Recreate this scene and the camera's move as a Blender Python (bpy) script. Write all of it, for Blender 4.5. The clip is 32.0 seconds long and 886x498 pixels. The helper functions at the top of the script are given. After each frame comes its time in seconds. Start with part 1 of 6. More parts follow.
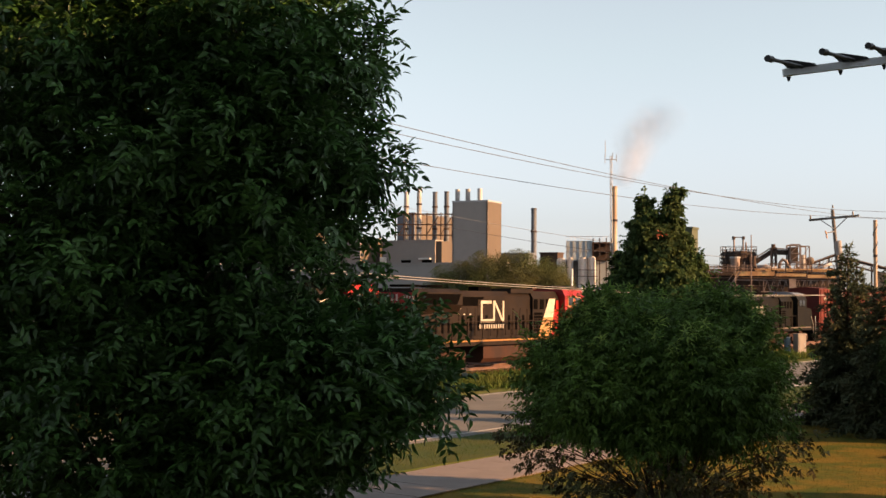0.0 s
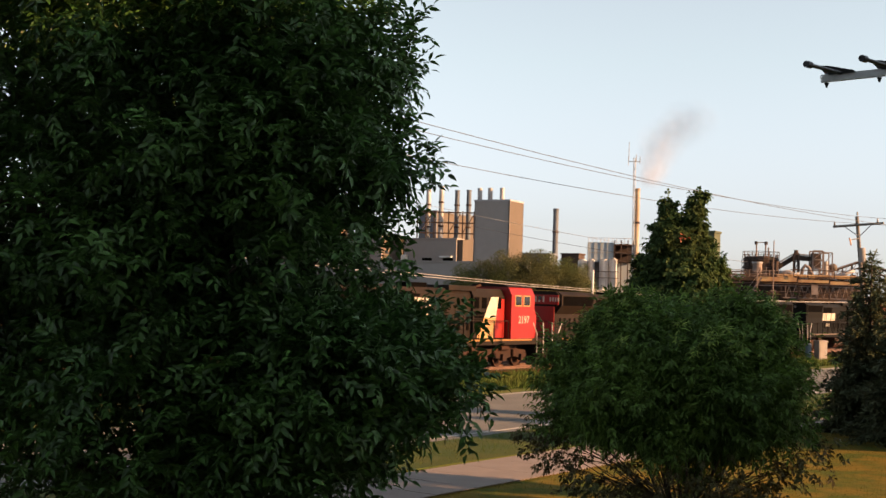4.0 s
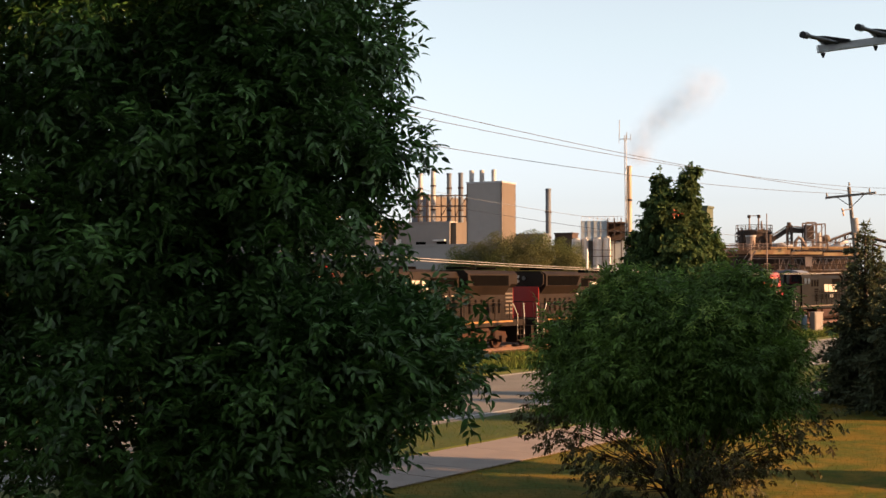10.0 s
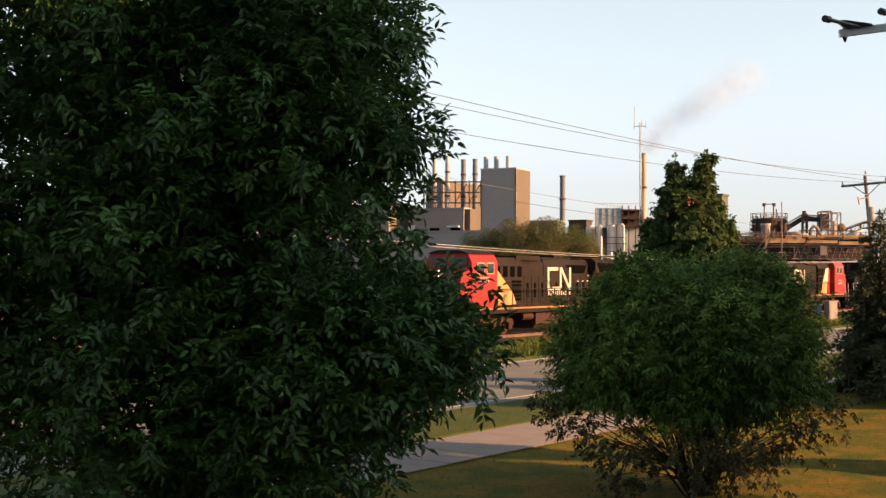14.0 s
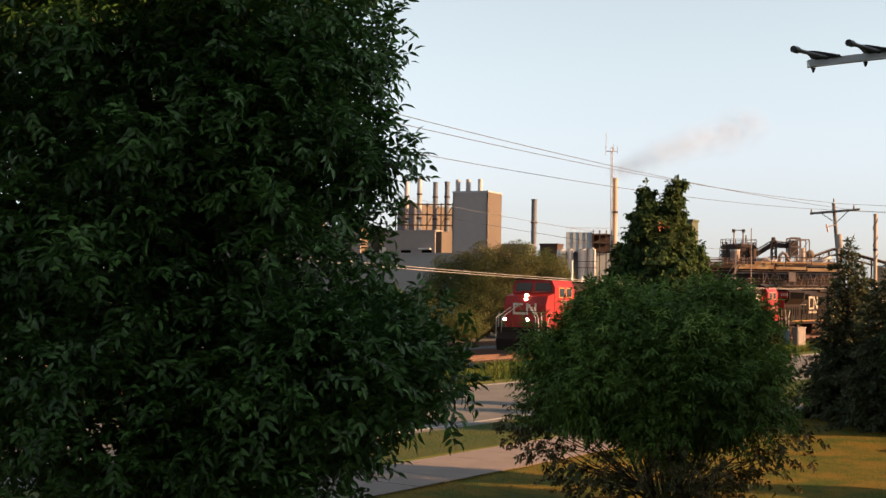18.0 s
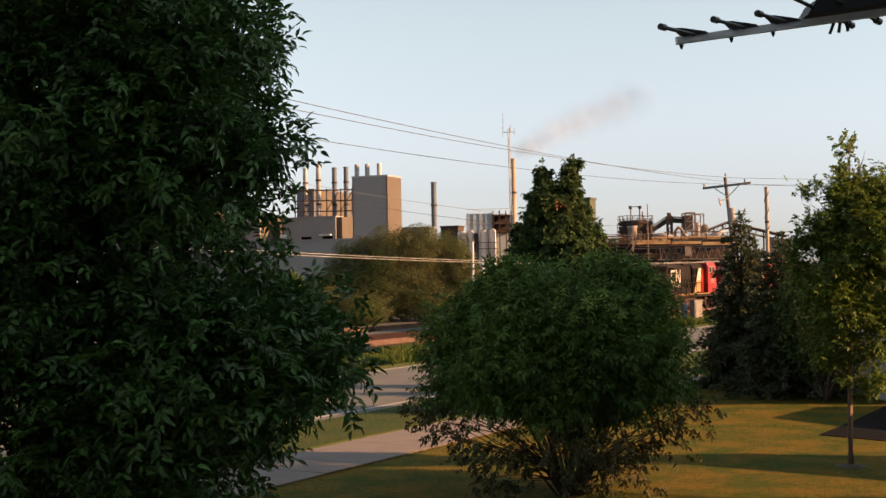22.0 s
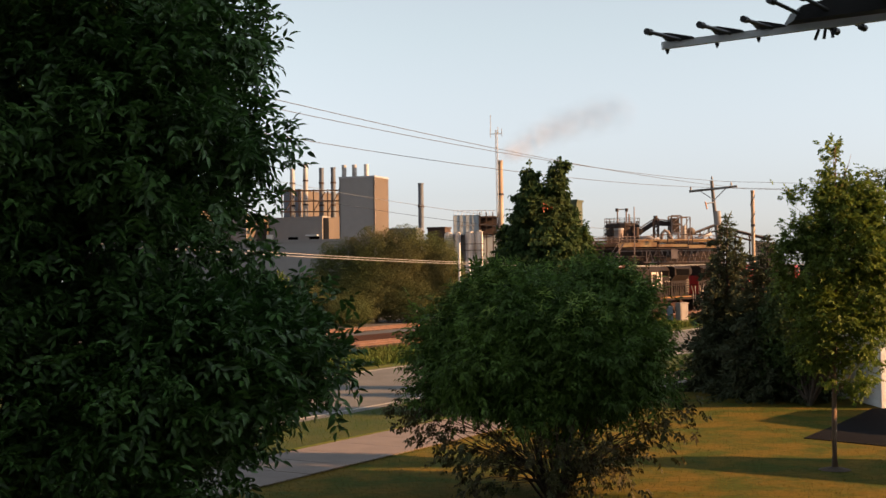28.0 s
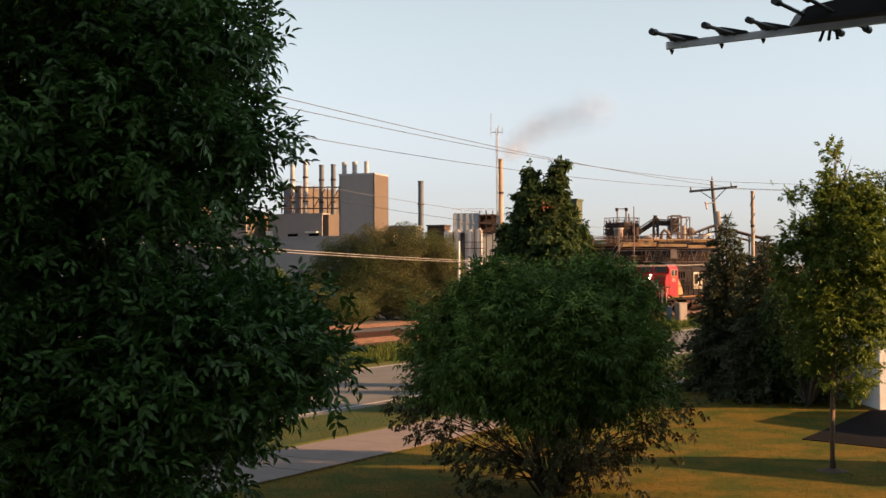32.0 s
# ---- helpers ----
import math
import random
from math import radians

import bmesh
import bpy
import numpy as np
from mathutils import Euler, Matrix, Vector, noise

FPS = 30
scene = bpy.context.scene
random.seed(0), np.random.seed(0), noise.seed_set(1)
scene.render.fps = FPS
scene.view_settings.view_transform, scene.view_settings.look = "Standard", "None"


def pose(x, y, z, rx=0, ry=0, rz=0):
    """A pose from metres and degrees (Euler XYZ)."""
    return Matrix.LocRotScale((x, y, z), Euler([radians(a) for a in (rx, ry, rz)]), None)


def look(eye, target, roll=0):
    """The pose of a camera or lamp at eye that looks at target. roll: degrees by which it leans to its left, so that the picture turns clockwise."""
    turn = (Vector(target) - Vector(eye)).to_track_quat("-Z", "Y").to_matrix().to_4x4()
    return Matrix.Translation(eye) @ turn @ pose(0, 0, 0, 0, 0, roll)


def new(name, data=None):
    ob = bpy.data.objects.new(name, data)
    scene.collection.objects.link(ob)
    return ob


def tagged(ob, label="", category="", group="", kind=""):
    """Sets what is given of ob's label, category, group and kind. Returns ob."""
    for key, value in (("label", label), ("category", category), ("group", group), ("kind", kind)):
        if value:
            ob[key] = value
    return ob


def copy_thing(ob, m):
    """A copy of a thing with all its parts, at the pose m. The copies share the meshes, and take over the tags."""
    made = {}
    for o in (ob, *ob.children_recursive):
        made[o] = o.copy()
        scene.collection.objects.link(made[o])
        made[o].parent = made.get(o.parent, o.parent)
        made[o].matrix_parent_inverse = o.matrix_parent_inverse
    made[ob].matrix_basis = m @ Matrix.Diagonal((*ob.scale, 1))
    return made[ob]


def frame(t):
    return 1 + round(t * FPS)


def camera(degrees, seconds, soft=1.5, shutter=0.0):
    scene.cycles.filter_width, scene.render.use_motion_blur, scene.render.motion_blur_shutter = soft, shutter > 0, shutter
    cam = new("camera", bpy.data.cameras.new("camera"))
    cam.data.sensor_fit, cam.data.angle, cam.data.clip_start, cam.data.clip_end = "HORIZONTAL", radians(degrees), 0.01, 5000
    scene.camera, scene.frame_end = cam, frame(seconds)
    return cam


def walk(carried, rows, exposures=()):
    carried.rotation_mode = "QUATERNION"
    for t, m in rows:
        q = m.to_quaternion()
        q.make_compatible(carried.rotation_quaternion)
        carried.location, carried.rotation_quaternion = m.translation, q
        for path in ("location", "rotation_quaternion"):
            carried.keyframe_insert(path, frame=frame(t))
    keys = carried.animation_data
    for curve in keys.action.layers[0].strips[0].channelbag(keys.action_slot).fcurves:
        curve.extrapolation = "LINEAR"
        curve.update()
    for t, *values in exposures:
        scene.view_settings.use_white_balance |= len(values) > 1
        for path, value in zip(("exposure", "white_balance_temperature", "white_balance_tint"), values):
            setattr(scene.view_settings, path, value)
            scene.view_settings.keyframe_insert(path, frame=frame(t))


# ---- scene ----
cam = camera(39.23, 32.0, soft=1.5, shutter=0.0)
EYE_Z = 4.286  # eye height over the lawn
# seconds, eye x, y, z offsets, yaw to the left, pitch up, roll
PATH = [
    (0, 0.023, 0, 0.004, 4.68, 2.369, 0.427),
    (0.5, 0.011, 0, 0.007, 4.566, 2.579, 0.909),
    (1, 0.017, 0, -0.002, 4.369, 3.006, 1.195),
    (1.5, -0.004, 0, 0.004, 4.315, 2.593, 1.211),
    (2, 0.018, 0, 0.01, 5.062, 2.306, 1.047),
    (2.5, -0.001, 0, 0.019, 5.031, 2.411, 1.273),
    (3, -0.003, 0, 0.002, 4.863, 2.64, 1.697),
    (3.5, -0.003, 0, 0.006, 5.514, 2.307, 1.59),
    (5.5, -0.007, 0, 0.003, 5.664, 2.244, 1.91),
    (6, -0, 0, 0.002, 4.898, 2.133, 1.653),
    (6.5, -0.004, 0, -0.006, 5.085, 1.075, 1.017),
    (7, -0.008, 0, 0.001, 5.805, 1.622, 0.451),
    (7.5, -0.002, 0, 0, 5.037, 1.603, 0.593),
    (8, -0.008, 0, -0.001, 4.621, 1.365, 0.239),
    (8.5, -0.004, 0, 0.012, 4.137, 1.196, -0.727),
    (9, -0.011, 0, 0.006, 5.037, 1.439, -0.289),
    (9.5, -0.015, 0, 0.007, 4.551, 1.471, -0.444),
    (10, -0.023, 0, 0.003, 5.341, 1.515, -0.112),
    (10.5, -0.027, 0, 0.001, 5.342, 1.411, 0.1),
    (11, -0.026, 0, -0.001, 5.68, 1.108, 0.056),
    (11.5, -0.029, 0, -0.004, 5.615, 0.838, -0.044),
    (12, -0.03, 0, -0.003, 5.921, 0.892, 0.141),
    (12.5, -0.025, 0, -0.001, 5.53, 1.121, 0.268),
    (13, -0.031, 0, -0.006, 5.71, 0.67, 0.325),
    (13.5, -0.034, 0, -0.007, 5.752, 0.762, 0.275),
    (14, -0.034, 0, -0.005, 5.973, 0.879, 0.3),
    (14.5, -0.036, 0, -0.006, 5.951, 0.8, 0.293),
    (16.5, -0.043, 0, -0.005, 6.679, 0.973, 0.759),
    (17, -0.05, 0, -0.004, 7.101, 1.041, 1.055),
    (17.5, -0.046, 0, -0.001, 6.759, 1.443, 1.141),
    (18, -0.031, 0, -0.001, 4.659, 1.923, 0.92),
    (18.5, -0.003, 0, 0, 1.481, 2.021, 0.421),
    (19, 0.012, 0, -0.002, -0.008, 1.314, -0.597),
    (19.5, 0.021, 0, -0.002, -1.377, 1.405, -0.564),
    (20, 0.014, 0, -0, -0.424, 1.444, -0.545),
    (20.5, 0.02, 0, -0.001, -0.092, 1.437, -0.797),
    (21, 0.023, 0, -0.004, -0.038, 1.164, -1.023),
    (21.5, 0.018, 0, -0.006, 0.354, 1.042, -0.925),
    (22, 0.021, 0, -0.003, 0.121, 1.18, -1.052),
    (22.5, 0.019, 0, -0.001, 0.072, 1.445, -0.933),
    (23, 0.021, 0, 0, -0, 1.444, -1.002),
    (23.5, 0.02, 0, -0.002, -0.151, 1.238, -1.178),
    (24, 0.021, 0, -0.005, -0, 1.244, -1.014),
    (24.5, 0.018, 0, -0.003, 0.244, 1.089, -0.998),
    (25, 0.017, 0, -0.001, 0.053, 1.287, -0.832),
    (25.5, 0.021, 0, -0.004, -0.417, 1.138, -0.731),
    (27.5, 0.02, 0, 0.006, -0.568, 1.493, -0.75),
    (28, 0.025, 0, 0.001, -0.491, 1.228, -0.683),
    (28.5, 0.023, 0, 0, -0.41, 1.294, -0.813),
    (29, 0.02, 0, 0.002, -0.292, 1.339, -0.724),
    (29.5, 0.02, 0, -0.002, -0.428, 1.4, -0.492),
    (30, 0.021, 0, -0.004, -0.19, 1.331, -0.53),
    (30.5, 0.019, 0, -0.004, -0.557, 1.205, -0.368),
    (31, 0.018, 0, 0.001, -0.416, 1.378, -0.336),
    (31.5, 0.018, 0, -0.004, -0.397, 1.212, -0.175),
    (32, 0.017, 0, 0.002, -0.515, 1.132, -0.187),
]


def eye_pose(x, y, z, yaw, pitch, roll):
    eye = Vector((x, y, EYE_Z + z))
    a, b = radians(yaw), radians(pitch)
    return look(eye, eye + Vector((-math.sin(a) * math.cos(b), math.cos(a) * math.cos(b), math.sin(b))), roll)


walk(cam, [(t, eye_pose(*r)) for t, *r in PATH],
     exposures=[(0, 1.89, 7000, 13), (6, 2.0, 7000, 13), (13, 2.08, 7000, 13), (17, 2.06, 7000, 13), (19, 1.84, 7000, 13), (32, 1.82, 7000, 13)])

# ---- light ----
SUN_AZ, SUN_EL = radians(102), radians(18)
world = bpy.data.worlds.new("world")
scene.world = world
world.use_nodes = True
wn = world.node_tree
sky = wn.nodes.new("ShaderNodeTexSky")
sky.sky_type = "NISHITA"
sky.sun_disc = False
sky.sun_elevation, sky.sun_rotation = SUN_EL, SUN_AZ
sky.air_density, sky.dust_density, sky.ozone_density = 1.0, 0.9, 3.5
wn.nodes["Background"].inputs["Strength"].default_value = 0.06
calm = wn.nodes.new("ShaderNodeHueSaturation")
calm.inputs["Saturation"].default_value = 0.36
wn.links.new(sky.outputs["Color"], calm.inputs["Color"])
# thin haze: a touch of lavender at the horizon, of cyan higher up
way, parts, haze, tint = (wn.nodes.new(k) for k in ("ShaderNodeTexCoord", "ShaderNodeSeparateXYZ", "ShaderNodeMapRange", "ShaderNodeMix"))
haze.inputs["From Min"].default_value, haze.inputs["From Max"].default_value = 0.05, 0.19
tint.data_type, tint.blend_type = "RGBA", "MIX"
tint.inputs["A"].default_value, tint.inputs["B"].default_value = (0.975, 0.985, 1.06, 1), (0.95, 1.04, 1.04, 1)
over = wn.nodes.new("ShaderNodeMix")
over.data_type, over.blend_type = "RGBA", "MULTIPLY"
over.inputs["Factor"].default_value = 1.0
wn.links.new(way.outputs["Generated"], parts.inputs[0])
wn.links.new(parts.outputs["Z"], haze.inputs["Value"])
wn.links.new(haze.outputs["Result"], tint.inputs["Factor"])
wn.links.new(calm.outputs["Color"], over.inputs["A"])
wn.links.new(tint.outputs["Result"], over.inputs["B"])
wn.links.new(over.outputs["Result"], wn.nodes["Background"].inputs["Color"])
lamp = bpy.data.lights.new("sun", "SUN")
lamp.energy, lamp.angle, lamp.color = 4.2, radians(0.6), (1.0, 0.56, 0.27)
sun = new("sun", lamp)
to_sun = Vector((math.cos(SUN_EL) * math.sin(SUN_AZ), math.cos(SUN_EL) * math.cos(SUN_AZ), math.sin(SUN_EL)))
sun.matrix_world = look((40, -10, 60), Vector((40, -10, 60)) - to_sun)


# ---- materials ----
def material(name, base, rough=0.7, metal=0.0, other=None, scale=3.0, fine=40.0, bump=0.15, spread=0.25, leaf=0.0, island=0.0, emit=0.0, spec=0.5):
    """A surface with two scales of variation: patches that blend base with other, and a fine grain that also gives relief."""
    m = bpy.data.materials.new(name)
    m.use_nodes = True
    nt = m.node_tree
    n, l = nt.nodes, nt.links
    bsdf = n["Principled BSDF"]
    bsdf.inputs["Roughness"].default_value, bsdf.inputs["Metallic"].default_value = rough, metal
    bsdf.inputs["Specular IOR Level"].default_value = spec
    coord = n.new("ShaderNodeTexCoord")
    big, small = n.new("ShaderNodeTexNoise"), n.new("ShaderNodeTexNoise")
    big.inputs["Scale"].default_value, small.inputs["Scale"].default_value = scale, fine
    big.inputs["Detail"].default_value, small.inputs["Detail"].default_value = 5, 3
    for q in (big, small):
        l.new(coord.outputs["Object"], q.inputs["Vector"])
    ramp = n.new("ShaderNodeMapRange")
    ramp.inputs["From Min"].default_value, ramp.inputs["From Max"].default_value = 0.38, 0.62
    l.new(big.outputs["Fac"], ramp.inputs["Value"])
    mix = n.new("ShaderNodeMix")
    mix.data_type = "RGBA"
    o = other or tuple(v * (1 - spread) for v in base)
    mix.inputs["A"].default_value, mix.inputs["B"].default_value = (*base, 1), (*o, 1)
    l.new(ramp.outputs["Result"], mix.inputs["Factor"])
    hsv = n.new("ShaderNodeHueSaturation")
    val = n.new("ShaderNodeMapRange")
    val.inputs["To Min"].default_value, val.inputs["To Max"].default_value = 1 - spread, 1 + spread
    l.new(small.outputs["Fac"], val.inputs["Value"])
    shade = val.outputs["Result"]
    if island:
        geo, im = n.new("ShaderNodeNewGeometry"), n.new("ShaderNodeMapRange")
        im.inputs["To Min"].default_value, im.inputs["To Max"].default_value = 1 - island, 1 + island
        l.new(geo.outputs["Random Per Island"], im.inputs["Value"])
        mul = n.new("ShaderNodeMath")
        mul.operation = "MULTIPLY"
        l.new(shade, mul.inputs[0]), l.new(im.outputs["Result"], mul.inputs[1])
        shade = mul.outputs[0]
    l.new(shade, hsv.inputs["Value"])
    l.new(mix.outputs["Result"], hsv.inputs["Color"])
    l.new(hsv.outputs["Color"], bsdf.inputs["Base Color"])
    if bump:
        b = n.new("ShaderNodeBump")
        b.inputs["Strength"].default_value, b.inputs["Distance"].default_value = bump, 0.02
        l.new(small.outputs["Fac"], b.inputs["Height"]), l.new(b.outputs["Normal"], bsdf.inputs["Normal"])
    if leaf:
        tr, ms = n.new("ShaderNodeBsdfTranslucent"), n.new("ShaderNodeMixShader")
        ms.inputs[0].default_value = leaf
        l.new(hsv.outputs["Color"], tr.inputs["Color"])
        l.new(bsdf.outputs[0], ms.inputs[1]), l.new(tr.outputs[0], ms.inputs[2])
        l.new(ms.outputs[0], n["Material Output"].inputs[0])
    if emit:
        bsdf.inputs["Emission Color"].default_value = (*base, 1)
        bsdf.inputs["Emission Strength"].default_value = emit
    return m


M_SOIL = material("dry_weedy_soil", (0.06, 0.062, 0.022), 0.95, other=(0.04, 0.055, 0.016), scale=0.5, fine=8, bump=0.8, spread=0.35, spec=0.05)
M_LAWN = material("lawn", (0.050, 0.062, 0.011), 0.95, other=(0.118, 0.080, 0.014), scale=0.9, fine=6, bump=1.0, spread=0.5, spec=0.05)
M_BLADE = material("grass_blade", (0.062, 0.067, 0.012), 0.8, other=(0.122, 0.080, 0.014), scale=0.5, fine=3, bump=0, leaf=0.2, island=0.4, spec=0.1)
M_WEED = material("weed", (0.045, 0.080, 0.018), 0.85, other=(0.075, 0.088, 0.022), scale=0.4, fine=3, bump=0, leaf=0.25, island=0.4, spec=0.1)
M_VERGE = material("verge_grass", (0.034, 0.052, 0.013), 0.95, other=(0.052, 0.058, 0.015), scale=0.6, fine=14, bump=0.6, spec=0.1)
M_ASPHALT = material("asphalt", (0.10, 0.095, 0.086), 0.9, other=(0.078, 0.074, 0.068), scale=0.5, fine=60, bump=0.3, spread=0.12)
M_DRIVE = material("driveway_asphalt", (0.008, 0.008, 0.010), 0.95, scale=0.7, fine=60, bump=0.3, spread=0.2, spec=0.05)
M_LINE = material("road_paint", (0.30, 0.29, 0.27), 0.8, scale=4, fine=40, spread=0.2)
M_WALK = material("footpath_concrete", (0.155, 0.122, 0.108), 0.9, other=(0.13, 0.104, 0.092), scale=1.2, fine=50, spread=0.12)
M_JOINT = material("path_bed", (0.06, 0.05, 0.04), 0.95, scale=1.2, fine=30, spread=0.2)
M_BALLAST = material("ballast", (0.062, 0.023, 0.011), 0.95, other=(0.044, 0.021, 0.012), scale=0.9, fine=18, bump=0.8, spread=0.4, spec=0.05)
M_GRAVEL = material("yard_gravel", (0.036, 0.034, 0.034), 0.95, other=(0.024, 0.023, 0.024), scale=0.15, fine=6, bump=0.5)
M_RAIL = material("rail_steel", (0.14, 0.075, 0.05), 0.5, 0.6, scale=2, fine=30)
M_TIE = material("sleeper_wood", (0.10, 0.07, 0.05), 0.9, scale=3, fine=30)
M_BARK = material("bark", (0.05, 0.036, 0.026), 0.95, scale=4, fine=30, bump=0.8, spread=0.35)
M_BARK_PALE = material("young_bark", (0.13, 0.08, 0.05), 0.9, scale=4, fine=30, bump=0.5, spread=0.25)
M_LEAF_NEAR = material("ash_leaf", (0.032, 0.082, 0.018), 0.45, other=(0.052, 0.118, 0.026), scale=0.9, fine=9, bump=0, leaf=0.28, island=0.5, spec=0.36)
M_LEAF_BUSH = material("bush_leaf", (0.078, 0.140, 0.026), 0.6, other=(0.050, 0.098, 0.020), spec=0.2, scale=0.8, fine=8, bump=0, leaf=0.3, island=0.45)
M_LEAF_SHOOT = material("bush_shoot_leaf", (0.20, 0.285, 0.06), 0.55, other=(0.15, 0.225, 0.044), spec=0.25, scale=0.8, fine=8, bump=0, leaf=0.3, island=0.3)
M_LEAF_LOW = material("low_twig_leaf", (0.042, 0.05, 0.016), 0.6, other=(0.06, 0.046, 0.017), spec=0.2, scale=1.5, fine=8, bump=0, leaf=0.2, island=0.4)
M_LEAF_MAPLE = material("maple_leaf", (0.036, 0.068, 0.022), 0.7, other=(0.046, 0.068, 0.023), spec=0.1, scale=0.7, fine=6, bump=0, leaf=0.3, island=0.3)
M_LEAF_RED = material("red_maple_leaf", (0.25, 0.06, 0.03), 0.6, scale=1, fine=6, bump=0, leaf=0.2, island=0.3)
M_LEAF_YOUNG = material("sapling_leaf", (0.105, 0.150, 0.026), 0.6, other=(0.074, 0.112, 0.021), scale=0.9, fine=6, bump=0, leaf=0.4, island=0.4, spec=0.2)
M_NEEDLE = material("spruce_needle", (0.052, 0.068, 0.037), 0.65, other=(0.066, 0.074, 0.038), spec=0.15, scale=1.2, fine=8, bump=0, leaf=0.25, island=0.4)
M_BRUSH = material("brush_leaf", (0.068, 0.084, 0.032), 0.85, other=(0.090, 0.088, 0.040), scale=0.15, fine=2, bump=0, leaf=0.4, island=0.12, spec=0.05)
M_BRUSH_BRIGHT = material("bright_brush_leaf", (0.08, 0.12, 0.016), 0.7, scale=0.3, fine=2, bump=0, leaf=0.2, island=0.3, spec=0.1)
M_RED = material("red_enamel", (0.215, 0.008, 0.006), 0.42, other=(0.18, 0.010, 0.008), scale=0.8, fine=20, bump=0.03, spread=0.15, spec=0.25)
M_BLACK = material("black_enamel", (0.0115, 0.0082, 0.0064), 0.6, other=(0.017, 0.0115, 0.0085), scale=0.7, fine=14, bump=0.04, spread=0.3, spec=0.06)
M_NSBLACK = material("satin_black_enamel", (0.0055, 0.0050, 0.0042), 0.6, other=(0.008, 0.0068, 0.0052), scale=0.7, fine=14, bump=0.04, spread=0.3, spec=0.05)
M_WHITE = material("white_enamel", (0.37, 0.33, 0.27), 0.5, other=(0.29, 0.255, 0.205), scale=2, fine=20, bump=0.03, spread=0.08)
M_CREAM = material("cream_panel", (0.34, 0.175, 0.055), 0.5, scale=2, fine=20, bump=0.03, spread=0.15)
M_YELLOW = material("yellow_sill_stripe", (0.2, 0.085, 0.006), 0.5, scale=2, fine=20, bump=0.03, spread=0.15)
M_UNDER = material("rusty_running_gear", (0.034, 0.014, 0.008), 0.85, 0.0, other=(0.02, 0.011, 0.008), scale=1.5, fine=20, bump=0.4, spread=0.3, spec=0.15)
M_GRILLE = material("dark_grille", (0.0022, 0.0018, 0.0016), 0.9, 0.0, scale=2, fine=30, spread=0.3, spec=0.02)
M_TANK = material("fuel_tank_paint", (0.034, 0.013, 0.007), 0.75, other=(0.022, 0.011, 0.008), scale=1.2, fine=20, bump=0.1, spec=0.15)
M_HANDRAIL = material("pale_handrail", (0.35, 0.31, 0.27), 0.5, scale=4, fine=30, bump=0)
M_GLASS = material("cab_glass", (0.008, 0.009, 0.01), 0.06, scale=2, fine=20, bump=0, spread=0.1)
M_BOXCAR = material("rust_red_boxcar", (0.085, 0.016, 0.012), 0.8, other=(0.065, 0.015, 0.012), scale=0.5, fine=12, bump=0.2, spread=0.2, spec=0.15)
M_LAMP = material("headlight_glow", (1.0, 0.86, 0.6), 0.3, scale=1, fine=1, bump=0, spread=0.0, emit=6)
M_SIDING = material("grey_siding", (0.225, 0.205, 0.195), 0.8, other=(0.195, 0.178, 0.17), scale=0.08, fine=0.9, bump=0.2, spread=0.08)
# on the works' right-hand walls this tan stands for warm sunlight
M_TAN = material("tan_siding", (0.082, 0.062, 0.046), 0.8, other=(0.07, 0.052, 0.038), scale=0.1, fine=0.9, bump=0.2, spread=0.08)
M_BLUEGREY = material("blue_grey_siding", (0.095, 0.11, 0.14), 0.7, scale=0.1, fine=0.9, spread=0.1)
M_PALEBLUE = material("pale_blue_panel", (0.25, 0.29, 0.32), 0.6, scale=0.2, fine=1.2, spread=0.1)
M_STEEL = material("weathered_steel", (0.30, 0.30, 0.31), 0.6, 0.1, other=(0.22, 0.215, 0.215), scale=0.3, fine=3, spread=0.15)
M_PALE = material("pale_tank_paint", (0.58, 0.565, 0.55), 0.6, other=(0.45, 0.43, 0.42), scale=0.3, fine=3, spread=0.12)
M_RUST = material("rusty_steel", (0.06, 0.034, 0.024), 0.85, 0.2, other=(0.045, 0.028, 0.022), scale=0.25, fine=2.5, bump=0.3, spread=0.3)
M_DARKRUST = material("dark_rusty_steel", (0.030, 0.022, 0.02), 0.85, 0.2, other=(0.05, 0.03, 0.022), scale=0.25, fine=2.5, bump=0.3, spread=0.3)
M_FRAME = material("greyed_steelwork", (0.19, 0.145, 0.125), 0.8, 0.1, other=(0.12, 0.085, 0.07), scale=0.5, fine=3, spread=0.25)
M_BEAM = material("ochre_beam", (0.36, 0.225, 0.10), 0.75, other=(0.24, 0.13, 0.06), scale=0.6, fine=3, bump=0.1, spread=0.25)
M_GREENBOX = material("olive_siding", (0.05, 0.06, 0.03), 0.8, scale=0.2, fine=1.5, spread=0.12)
M_FLUE = material("dull_grey_flue", (0.085, 0.10, 0.122), 0.7, other=(0.065, 0.077, 0.095), scale=0.4, fine=3, spread=0.12)
M_STACK = material("tan_stack_paint", (0.32, 0.245, 0.175), 0.75, other=(0.25, 0.17, 0.115), scale=0.4, fine=3, spread=0.2)
M_POLE = material("grey_pole_wood", (0.13, 0.115, 0.105), 0.9, scale=3, fine=30, bump=0.4, spread=0.2)
M_INSUL = material("insulator_porcelain", (0.08, 0.07, 0.07), 0.35, scale=3, fine=20, bump=0)
M_WIRE = material("wire", (0.045, 0.046, 0.05), 0.7, 0.0, scale=3, fine=20, bump=0)
M_CABLE = material("pale_cable", (0.27, 0.26, 0.25), 0.7, scale=3, fine=20, bump=0)
M_ALU = material("antenna_aluminium", (0.84, 0.87, 0.90), 0.45, 0.0, scale=12, fine=120, bump=0.05, spread=0.08)
